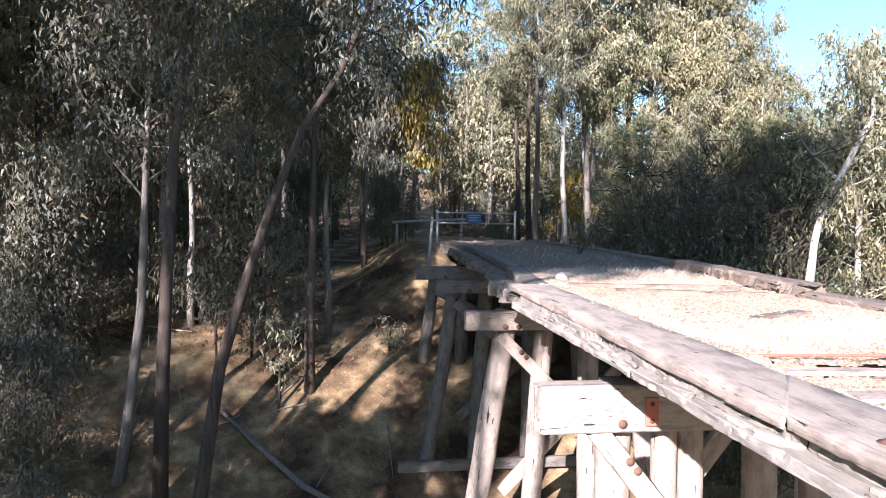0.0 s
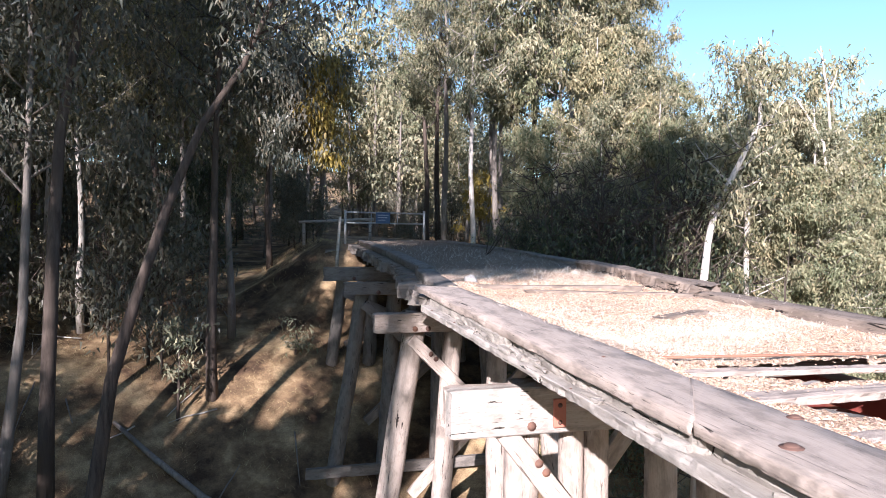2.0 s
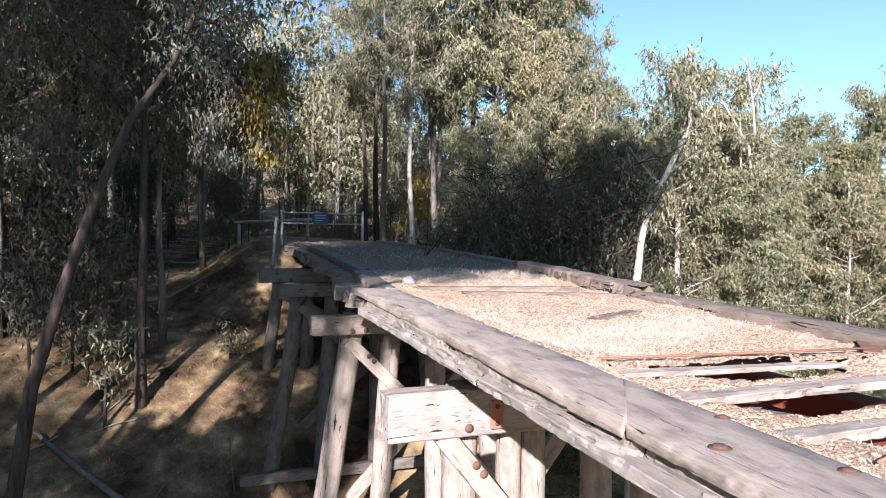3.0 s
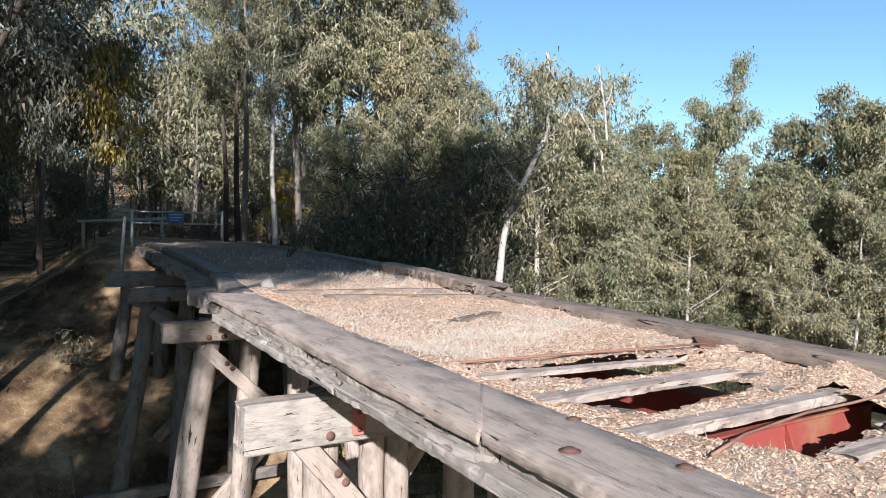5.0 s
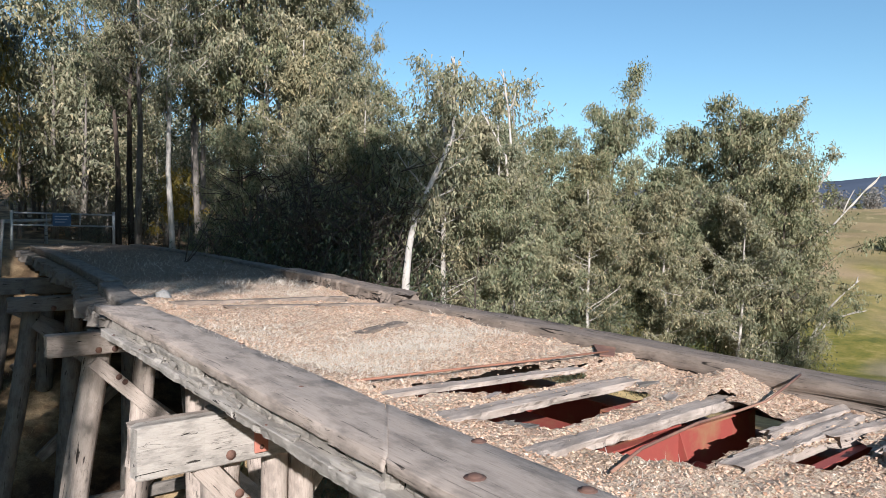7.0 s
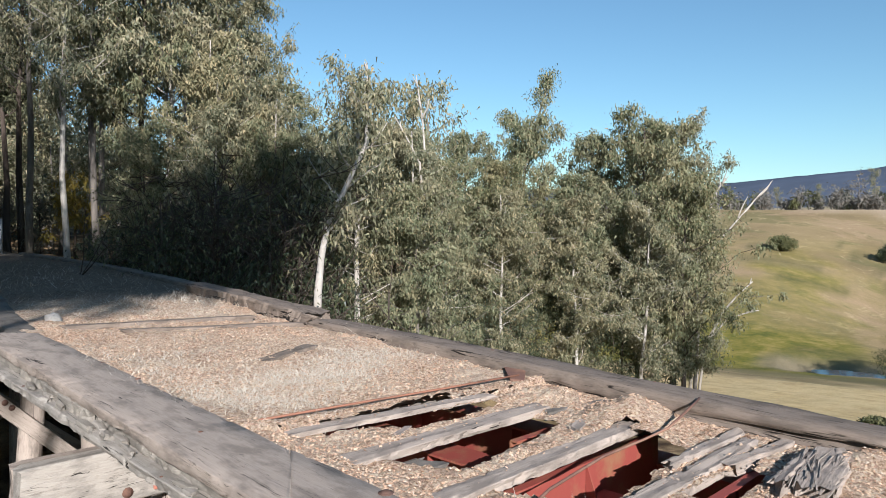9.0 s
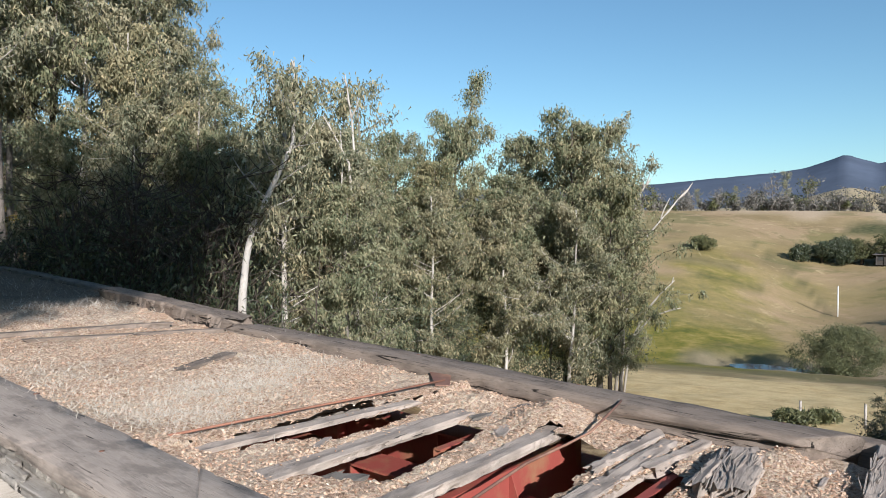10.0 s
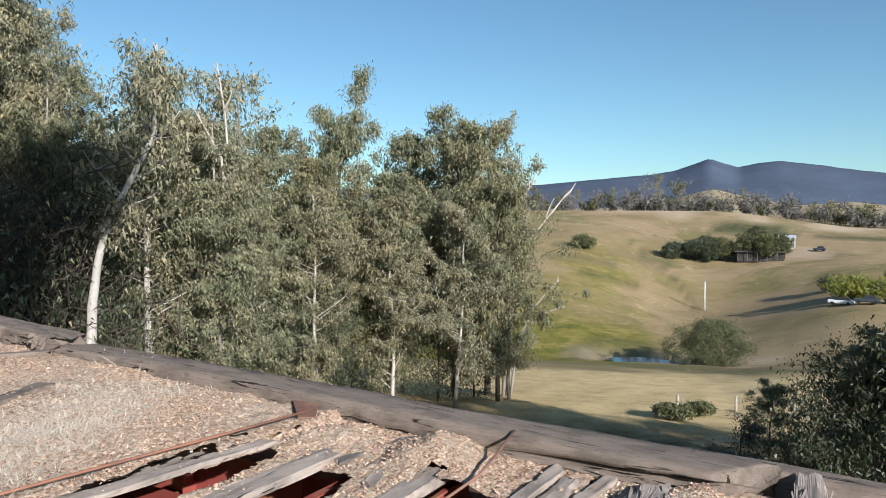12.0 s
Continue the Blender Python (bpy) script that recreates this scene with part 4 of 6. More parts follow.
def pier(py, legs, cap_x, top, brace, bolts, waler=None, seed=0, cap_h=0.5):
    """legs: top x and foot x of each leg; cap_x: the cap's two ends."""
    g = empty("trestle_pier", Matrix.Identity(4), "weathered timber trestle pier with paired caps and raking legs", "pier", "trestle piers")
    zt = top
    # the two far piers have their shade put into a darker timber colour
    wood = WOOD if seed < 60 else WOOD_DARK
    cap = part_timber("cap_beam", (cap_x[0], py - 0.32, zt), (cap_x[1], py - 0.32, zt - 0.03), 0.20, cap_h, seed + 1, WOOD_PALE if seed < 50 else wood, g, "bleached cap timber" if seed < 60 else "", rough=0.012, seg=0.06, chips=0.012)
    part_timber("cap_beam", (cap_x[0] + 0.02, py - 0.12, zt - 0.02), (cap_x[1] + 0.05, py - 0.12, zt - 0.05), 0.19, cap_h * 0.86, seed + 2, wood, g, rough=0.012, seg=0.1)
    part_timber("bolster", (cap_x[0] + 1.3, py, zt + 0.30), (cap_x[1] - 0.55, py, zt + 0.30), 0.34, 0.29, seed + 3, wood, g, rough=0.012, seg=0.4)
    rng = random.Random(seed)
    for k, (xt, xb, *thick) in enumerate(legs):
        leg_r = thick[0] if thick else 0.21
        foot = ground_z(xb, py) - 0.15
        n = 9
        path = [(xt + (xb - xt) * i / (n - 1) + rng.uniform(-0.015, 0.015), py + rng.uniform(-0.012, 0.012), zt - 0.03 + (foot - zt) * i / (n - 1)) for i in range(n)]
        v, f = tube(path, [leg_r * (1 + 0.12 * i / n) for i in range(n)], 12, 0.06, rng)
        # the leg's own axis runs along local x, for its grain
        m = along(path[0], path[-1], (0, 1, 0))
        inv = m.inverted()
        child("leg", mesh_of("leg", [inv @ Vector(p) for p in v], f, wood, True), g, m)
    (bx0, bz0), (bx1, bz1) = brace
    stay = part_timber("brace", (bx0, py - 0.33, bz0), (bx1, py - 0.33, bz1), 0.12, 0.24, seed + 5, wood, g, rough=0.008, seg=0.4)
    part_timber("brace", (bx1, py + 0.30, bz0), (bx0, py + 0.30, bz1), 0.12, 0.24, seed + 6, wood, g, rough=0.008, seg=0.4)
    if waler:
        part_timber("waler", (waler[0], py - 0.3, waler[2]), (waler[1], py - 0.3, waler[2]), 0.14, 0.26, seed + 7, wood, g, rough=0.01, seg=0.4)
    bm = Matrix.Rotation(radians(90), 4, "X")
    for xt in bolts:
        child("bolt", BOLT, cap, cap.matrix_basis.inverted() @ Matrix.Translation((xt, py - 0.425, zt - cap_h * 0.82)) @ bm @ Matrix.Diagonal((0.8, 0.8, 0.55, 1)))
    d = Vector((bx1 - bx0, 0, bz1 - bz0)).normalized()
    for k in (0.42, 0.56):
        child("bolt", BOLT, stay, stay.matrix_basis.inverted() @ Matrix.Translation((bx0 + d.x * k + 0.02, py - 0.395, bz0 + d.z * k - 0.1)) @ bm @ Matrix.Diagonal((0.75, 0.75, 0.55, 1)))
    return g


p1 = pier(7.72, [(3.12, 2.85, 0.2), (3.72, 3.62, 0.15), (4.03, 3.98, 0.15), (4.9, 4.95, 0.2), (5.6, 5.9, 0.2)], (2.09, 6.7), -0.80, ((2.84, -1.24), (4.75, -3.6)), (3.02,), seed=40, cap_h=0.53)
v, f = box(-0.075, 0.075, -0.03, 0.0, -0.32, 0.0, 0.006)
bracket = child("bracket", mesh_of("bracket", v, f, RED_BRACKET), p1, Matrix.Translation((3.34, 7.285, -0.94)), "red rusty angle bracket")
for bz in (-0.07, -0.26):
    child("bolt", BOLT, bracket, Matrix.Translation((0, -0.03, bz)) @ Matrix.Rotation(radians(90), 4, "X") @ Matrix.Diagonal((0.4, 0.4, 0.6, 1)), "rusty bolt head")
pier(13.7, [(3.22, 2.3, 0.22), (4.0, 3.6, 0.19), (4.9, 4.95), (5.8, 6.5)], (2.31, 7.0), -0.68, ((3.1, -1.1), (6.4, -4.4)), (3.09, 3.35), seed=50, cap_h=0.38)
pier(17.2, [(2.72, 1.95, 0.17), (3.5, 3.2, 0.18), (4.6, 4.6, 0.18), (5.7, 6.2, 0.18)], (2.18, 7.2), -0.34, ((2.75, -0.8), (6.2, -3.8)), (3.0,), (1.3, 7.0, -4.76), seed=60, cap_h=0.31)
pier(20.6, [(2.65, 2.3, 0.16), (3.5, 3.4, 0.18), (4.8, 4.8, 0.18), (5.9, 6.2, 0.18)], (2.05, 7.3), -0.16, ((2.7, -0.8), (6.0, -2.4)), (2.9,), seed=70, cap_h=0.4)
# abutment boards at the far end
ab = empty("abutment", Matrix.Identity(4), "dark timber abutment holding back the embankment", "abutment", kind="structure")
for i in range(6):
    part_timber("board", (2.6, 25.2, deck_z(25) - 0.35 - i * 0.3), (7.6, 25.2, deck_z(25) - 0.35 - i * 0.3), 0.1, 0.29, 400 + i, WOOD_DARK, ab, seg=0.6)

# ---- gate, sign and posts at the far end ----
gate = empty("pipe_gate", Matrix.Identity(4), "dull metal pipe gate across the far end of the bridge", "gate")
for gx, gy, zz in ((3.32, 25.4, 0.30), (6.28, 25.6, 0.36)):
    v, f = tube([(gx, gy, zz), (gx, gy, 1.60)], [0.05, 0.045], 10)
    child("post", mesh_of("post", v, f, GALV, True), gate)
for gz in (1.50, 1.12):
    v, f = tube([(3.32, 25.4, gz + 0.03), (6.28, 25.6, gz)], [0.028, 0.028], 8)
    child("rail", mesh_of("rail", v, f, GALV, True), gate)
for gx in (4.28, 5.25):
    v, f = tube([(gx, 25.5, 1.12), (gx, 25.5, 1.51)], [0.02, 0.02], 6)
    child("upright", mesh_of("upright", v, f, GALV, True), gate)
sign = empty("sign_board", Matrix.Identity(4), "small blue notice board fixed to the gate rail", "sign")
v, f = box(4.44, 4.96, 25.42, 25.44, 1.13, 1.53, 0.004)
panel = child("panel", mesh_of("panel", v, f, SIGN), sign)
for i, (a, b) in enumerate(((4.50, 4.90), (4.50, 4.86), (4.50, 4.78))):
    v, f = box(a, b, 25.412, 25.418, 1.42 - i * 0.09, 1.445 - i * 0.09)
    child("lettering", mesh_of("lettering", v, f, SIGN_INK), panel)
v, f = tube([(2.42, 20.4, -0.25), (2.46, 20.4, 0.4), (2.53, 20.42, 1.27)], [0.05, 0.045, 0.04], 8, 0.1, random.Random(2))
tagged(new("white_post", mesh_of("white_post", v, f, WOOD_PALE, True)), "thin bleached post standing on a pier cap", "post")
barrier = empty("log_barrier", Matrix.Identity(4), "low pale log barrier across the track", "barrier")
v, f = tube([(2.0, 30.0, 1.2), (3.5, 30.2, 1.27), (5.2, 30.3, 1.35)], [0.06, 0.07, 0.06], 8, 0.1, random.Random(4))
child("rail", mesh_of("rail", v, f, WOOD_PALE, True), barrier)
for bx in (2.2, 5.0):
    v, f = tube([(bx, 30.1, ground_z(bx, 30.1) - 0.1), (bx, 30.1, 1.25)], [0.07, 0.06], 8)
    child("post", mesh_of("post", v, f, WOOD_PALE, True), barrier)

# ---- trees ----


def leaf_quads(centres, spread, count, length, rng, droop=0.75, flat=0.75, hang=0.0):
    """Hanging lance-shaped leaves round clump centres: an array (n, 3, 3)."""
    wt = rng.random(len(centres)) ** 1.5 + 0.15
    k = rng.choice(len(centres), count, p=wt / wt.sum())
    base = centres[k] + rng.normal(0, 1, (count, 3)) * spread[k][:, None] * (1, 1, flat) - np.abs(rng.normal(0, hang, (count, 1))) * (0, 0, 1)
    d = rng.normal(0, 1, (count, 3)) * (1 - droop * 0.5)
    d[:, 2] -= droop * 1.6
    d /= np.linalg.norm(d, axis=1)[:, None]
    ln = length * rng.uniform(0.6, 1.4, count)
    out = (base - centres[k]) / (spread[k][:, None] + 1e-6) + rng.normal(0, 0.55, (count, 3))
    s = np.cross(d, out)
    s /= np.linalg.norm(s, axis=1)[:, None] + 1e-9
    w = (ln * rng.uniform(0.13, 0.22, count))[:, None]
    tip = base + d * ln[:, None]
    return np.stack([base + s * w, tip, base - s * w], 1)


def limb(rng, p, d, length, n=5, up=0.25, wander=0.22):
    pts = [Vector(p)]
    d = Vector(d).normalized()
    for _ in range(n):
        d = (d + Vector((rng.uniform(-1, 1), rng.uniform(-1, 1), rng.uniform(-0.6, 1.0) + up)) * wander).normalized()
        pts.append(pts[-1] + d * (length / n))
    return pts


def tree_meshes(seed, path, r0, crown_from, branch_len, n_branch, n_leaf, leaf, leaf_mat, bark, spread=0.42, twigs=3, droop=0.75, bare=0.0, top_r=0.02):
    """The trunk mesh with its limbs and the crown mesh of one tree, whose trunk follows a path."""
    rng = random.Random(seed)
    nr = np.random.default_rng(seed)
    path = [Vector(p) for p in path]
    n = len(path)
    pieces = [tube(path, [r0 + (top_r - r0) * (i / (n - 1)) ** 0.8 for i in range(n)], 9, 0.1, rng)]
    tips, sizes = [], []
    for b in range(n_branch):
        u = crown_from + (1 - crown_from) * ((b + rng.random()) / n_branch)
        f = u * (n - 1)
        i = min(int(f), n - 2)
        p = path[i].lerp(path[i + 1], f - i)
        a = rng.uniform(0, 2 * math.pi)
        el = rng.uniform(0.25, 1.0)
        shape = math.sin(math.pi * min(1.0, 0.25 + 0.75 * (u - crown_from) / max(0.05, 1 - crown_from))) ** 0.7
        ln = branch_len * (0.35 + 0.75 * shape) * rng.uniform(0.6, 1.25)
        pts = limb(rng, p, (math.cos(a), math.sin(a), el), ln)
        rr = max(0.012, (r0 + (top_r - r0) * u) * 0.42)
        pieces.append(tube(pts, [rr + (0.008 - rr) * k / (len(pts) - 1) for k in range(len(pts))], 4))
        for k in range(2, len(pts)):
            tips.append(pts[k])
            sizes.append(spread * rng.uniform(0.6, 1.2))
        for _ in range(twigs):
            q = pts[rng.randint(1, len(pts) - 1)]
            tw = limb(rng, q, (rng.uniform(-1, 1), rng.uniform(-1, 1), rng.uniform(-0.3, 0.7)), ln * rng.uniform(0.3, 0.55), 3)
            pieces.append(tube(tw, [0.014, 0.011, 0.008, 0.005], 3))
            tips += tw[2:]
            sizes += [spread * rng.uniform(0.5, 1.0)] * 2
    keep = [i for i in range(len(tips)) if rng.random() > bare]
    c = np.array([tuple(tips[i]) for i in keep])
    s = np.array([sizes[i] for i in keep])
    trunk = mesh_of("trunk", *join(*pieces), bark, True)
    crown = quads_mesh("crown", leaf_quads(c, s, n_leaf, leaf, nr, droop, hang=spread * 0.9), leaf_mat)
    return trunk, crown


def upright(seed, height, sway=0.35, n=9, lean=(0, 0)):
    rng = random.Random(seed)
    x = y = 0.0
    pts = []
    for i in range(n):
        u = i / (n - 1)
        pts.append((x + lean[0] * u * height, y + lean[1] * u * height, u * height))
        x += rng.uniform(-1, 1) * sway * height / 40
        y += rng.uniform(-1, 1) * sway * height / 40
    return pts


KINDS = {}


def kind(name, seed, height, **kw):
    KINDS[name] = (height, tree_meshes(seed, upright(seed, height), **kw))


kind("gum_a", 11, 15.0, r0=0.16, crown_from=0.42, branch_len=2.6, n_branch=28, n_leaf=16000, leaf=0.15, leaf_mat=LEAF, bark=BARK, spread=0.19)
kind("gum_b", 12, 15.0, r0=0.14, crown_from=0.47, branch_len=2.3, n_branch=26, n_leaf=15500, leaf=0.15, leaf_mat=LEAF, bark=BARK_WHITE, spread=0.18)
kind("gum_c", 13, 14.0, r0=0.17, crown_from=0.43, branch_len=2.8, n_branch=26, n_leaf=15500, leaf=0.15, leaf_mat=LEAF_OLIVE, bark=BARK_DARK, spread=0.19)
kind("sap_a", 14, 11.0, r0=0.10, crown_from=0.14, branch_len=2.2, n_branch=40, n_leaf=29000, leaf=0.135, leaf_mat=LEAF_OLIVE, bark=BARK, spread=0.18)
kind("sap_b", 15, 11.0, r0=0.09, crown_from=0.12, branch_len=1.9, n_branch=38, n_leaf=28000, leaf=0.135, leaf_mat=LEAF, bark=BARK_WHITE, spread=0.17)
kind("sap_c", 16, 10.0, r0=0.10, crown_from=0.20, branch_len=2.3, n_branch=34, n_leaf=24000, leaf=0.135, leaf_mat=LEAF_OLIVE, bark=BARK_DARK, spread=0.18)
kind("thicket", 18, 6.5, r0=0.06, crown_from=0.05, branch_len=2.2, n_branch=26, n_leaf=6500, leaf=0.145, leaf_mat=LEAF_DARK, bark=BARK_DARK, spread=0.5, twigs=3)
kind("under", 19, 5.0, r0=0.04, crown_from=0.12, branch_len=1.5, n_branch=16, n_leaf=2600, leaf=0.163, leaf_mat=LEAF_DEEP, bark=BARK_DARK, spread=0.35)
kind("far", 20, 15.0, r0=0.2, crown_from=0.25, branch_len=3.0, n_branch=14, n_leaf=2300, leaf=0.37, leaf_mat=LEAF, bark=BARK, spread=0.55, twigs=1)
kind("shade", 14, 11.0, r0=0.10, crown_from=0.14, branch_len=2.2, n_branch=30, n_leaf=6500, leaf=0.28, leaf_mat=LEAF_OLIVE, bark=BARK, spread=0.18, twigs=1)
kind("high", 24, 17.0, r0=0.16, crown_from=0.74, branch_len=2.2, n_branch=22, n_leaf=7000, leaf=0.24, leaf_mat=LEAF, bark=BARK, spread=0.3)
kind("tall_low", 23, 30.0, r0=0.4, crown_from=0.5, branch_len=4.8, n_branch=24, n_leaf=8800, leaf=0.343, leaf_mat=LEAF, bark=BARK, spread=0.7)
kind("twiggy", 22, 6.0, r0=0.07, crown_from=0.1, branch_len=2.4, n_branch=30, n_leaf=700, leaf=0.098, leaf_mat=LEAF_OLIVE, bark=BARK_DARK, spread=0.3, twigs=9)

LABELS = {
    "gum_a": "tall slender gum tree with grey-green drooping leaves", "gum_b": "tall gum tree with a pale smooth trunk and grey-green leaves",
    "gum_c": "olive-leaved gum tree with dark rough bark", "sap_a": "young gum tree leafy down to the ground, olive green",
    "sap_b": "young pale-stemmed gum tree with dense grey-green leaves", "sap_c": "bushy young gum tree with dark stems and olive leaves",
    "thicket": "dense dark green shrub below the trees", "under": "small leafy gum sapling under the trees",
    "shade": "unseen leafy young gum that shades the gully", "high": "unseen slender gum with a small high shading crown",
    "far": "distant gum tree with grey-green crown", "tall_low": "very tall spreading gum tree behind the wood", "twiggy": "leafless grey twiggy shrub",
}
FIRST = {}
GROUPS = {"thicket": "shrubs", "under": "saplings", "twiggy": "shrubs"}


def plant(name, x, y, top=None, turn=None, wide=1.0, rng=random.Random(77)):
    height, (trunk, crown) = KINDS[name]
    z = ground_z(x, y) - 0.1
    s = ((top - z) / (height * 1.06)) if top is not None else 1.0
    m = Matrix.Translation((x, y, z)) @ Matrix.Rotation(turn if turn is not None else rng.uniform(0, 6.28), 4, "Z") @ Matrix.Diagonal((s ** 0.6 * wide, s ** 0.6 * wide, s, 1))
    cat = "shrub" if name in ("thicket", "twiggy") else "tree"
    t = new("gum_tree" if cat == "tree" else "shrub")
    t.empty_display_size = 0.3
    t.matrix_basis = m
    tagged(t, LABELS[name], cat, GROUPS.get(name, "gum trees"))
    child("trunk", trunk, t)
    child("crown", crown, t)
    return t


def own_tree(seed, base_path, label, group="gum trees", **kw):
    o = Vector(base_path[0])
    trunk, crown = tree_meshes(seed, [Vector(p) - o for p in base_path], **kw)
    t = new("gum_tree")
    t.matrix_basis = Matrix.Translation(o)
    tagged(t, label, "tree", group)
    child("trunk", trunk, t)
    child("crown", crown, t)
    return t


# the leaning and upright trees of the shaded gully
own_tree(31, [(-4.15, 16.5, ground_z(-4.15, 16.5) - 0.2), (-4.1, 16.5, -3), (-3.95, 16.5, 0.5), (-3.8, 16.55, 3.0), (-3.5, 16.6, 4.8), (-3.35, 16.7, 7), (-3.3, 16.8, 9.5), (-3.0, 17.0, 12)],
         "tall gum with a straight grey trunk in the gully", r0=0.19, crown_from=0.6, branch_len=2.8, n_branch=22, n_leaf=15000, leaf=0.163, leaf_mat=LEAF_DEEP, bark=BARK_DARK)
own_tree(32, [(-5.3, 17.2, ground_z(-5.3, 17.2) - 0.2), (-5.1, 17.25, -4), (-4.75, 17.3, -1), (-4.65, 17.35, 2), (-4.55, 17.4, 5), (-4.6, 17.4, 8), (-4.3, 17.4, 11.5)],
         "slim dark-trunked gum in the gully", r0=0.16, crown_from=0.45, branch_len=2.4, n_branch=20, n_leaf=12200, leaf=0.163, leaf_mat=LEAF_DEEP, bark=BARK)
# the gully's shade on this trunk is put into its dark bark
t33 = own_tree(33, [(-3.15, 14.7, ground_z(-3.15, 14.7) - 0.2), (-2.91, 14.71, -4.47), (-2.55, 14.78, -2.0), (-2.1, 14.85, -0.4), (-1.5, 14.92, 1.45), (-0.88, 14.97, 3.0), (-0.1, 15.0, 4.2), (0.55, 15.2, 5.8), (1.0, 15.6, 7.6), (1.3, 16, 9.2)],
         "leaning gum with a bending trunk over the gully", r0=0.17, crown_from=0.68, branch_len=3.2, n_branch=20, n_leaf=8800, leaf=0.163, leaf_mat=LEAF_DEEP, bark=BARK_DARK)
sr = np.random.default_rng(12)
spray = np.array([(4.9 + 0.25 * k + 0.08 * sr.normal(), 0.7 + 0.1 * sr.normal(), 13.7 - 0.34 * k - 0.12 * sr.random()) for k in (0, 1, 1.5, 2, 2, 2.6, 3)])
twig = child("branch", mesh_of("branch", *tube([(3.9, 0.5, 14.6), (4.5, 0.6, 14.2), (5.1, 0.7, 13.6), (5.6, 0.7, 12.9)], [0.03, 0.022, 0.014, 0.006], 5), BARK_DARK, True), t33)
child("leaf_spray", quads_mesh("leaf_spray", leaf_quads(spray, np.full(7, 0.16), 150, 0.24, sr, 0.95), LEAF_DARK), twig, None, "dark hanging leaves")
own_tree(34, [(-0.95, 19.6, ground_z(-0.95, 19.6) - 0.2), (-0.98, 19.6, -2), (-0.9, 19.6, 0.2), (-0.85, 19.6, 3), (-0.7, 19.7, 6), (-0.6, 19.8, 10), (-0.4, 20, 13)],
         "gum with a thick dark-based trunk on the bank", r0=0.17, crown_from=0.5, branch_len=2.8, n_branch=22, n_leaf=13600, leaf=0.163, leaf_mat=LEAF_DEEP, bark=BARK_DARK)
# the pale leaning tree beside the bridge
own_tree(35, [(9.75, 13.9, ground_z(9.75, 13.9) - 0.2), (9.95, 14.0, -2.4), (10.15, 14.2, -0.2), (10.6, 14.7, 0.6), (11.1, 15.15, 1.4), (11.9, 15.3, 2.6), (12.6, 15.4, 3.7), (13.0, 15.9, 4.6), (13.3, 16.2, 5.1), (13.55, 16.4, 5.6)],
         "white-trunked leaning gum with dead top branches", r0=0.125, crown_from=0.35, branch_len=1.2, n_branch=14, n_leaf=3300, leaf=0.163, leaf_mat=LEAF, bark=BARK_WHITE, top_r=0.035, bare=0.35, spread=0.3)

# mistletoe hanging from the bank's tree
mr = np.random.default_rng(8)
cent = np.array([(1.15 + 0.62 * mr.normal(), 20.2 + 0.45 * mr.normal(), 6.1 - 3.3 * mr.random()) for _ in range(60)])
mist = new("mistletoe", None)
mist.matrix_basis = Matrix.Identity(4)
tagged(mist, "hanging golden-green mistletoe clump", "mistletoe")
child("foliage", quads_mesh("foliage", leaf_quads(cent, np.full(60, 0.24), 11000, 0.15, mr, 0.95), LEAF_DEEP), mist)
cent = np.array([(2.1 + 0.3 * mr.normal(), 20.0 + 0.3 * mr.normal(), 5.6 - 3.0 * mr.random()) for _ in range(30)])
child("golden_foliage", quads_mesh("golden_foliage", leaf_quads(cent, np.full(30, 0.2), 7000, 0.15, mr, 0.95), LEAF_GOLD), mist, None, "golden hanging leaves")
v, f = tube([(-0.7, 19.7, 6.2), (0.2, 19.9, 6.6), (1.2, 20.1, 6.3), (1.9, 20.1, 5.6)], [0.08, 0.06, 0.045, 0.02], 7)
child("branch", mesh_of("branch", v, f, BARK_DARK, True), mist)

trng = random.Random(21)
# tall trees beyond the bridge's far end
for nm, x, y, top in (("gum_b", 7.35, 22.9, 12), ("gum_a", 8.7, 24.4, 13), ("gum_c", 9.9, 23.9, 12.5), ("gum_a", 7.6, 27.6, 14), ("gum_c", 8.4, 31.4, 14), ("gum_b", 11.6, 25.6, 14.5), ("gum_a", 13.3, 25.0, 14),
                      ("gum_a", 10.4, 28.6, 15), ("gum_b", 13.4, 29.6, 15), ("gum_c", 15.0, 27.8, 13.5), ("sap_b", 11.6, 21.5, 8.0), ("gum_a", 14.4, 25.4, 11.0), ("sap_b", 13.6, 22.2, 6.8), ("gum_c", 9.0, 36.0, 15), ("gum_a", 12.0, 34.5, 16), ("gum_b", 16.5, 32.0, 14)):
    plant(nm, x, y, top)
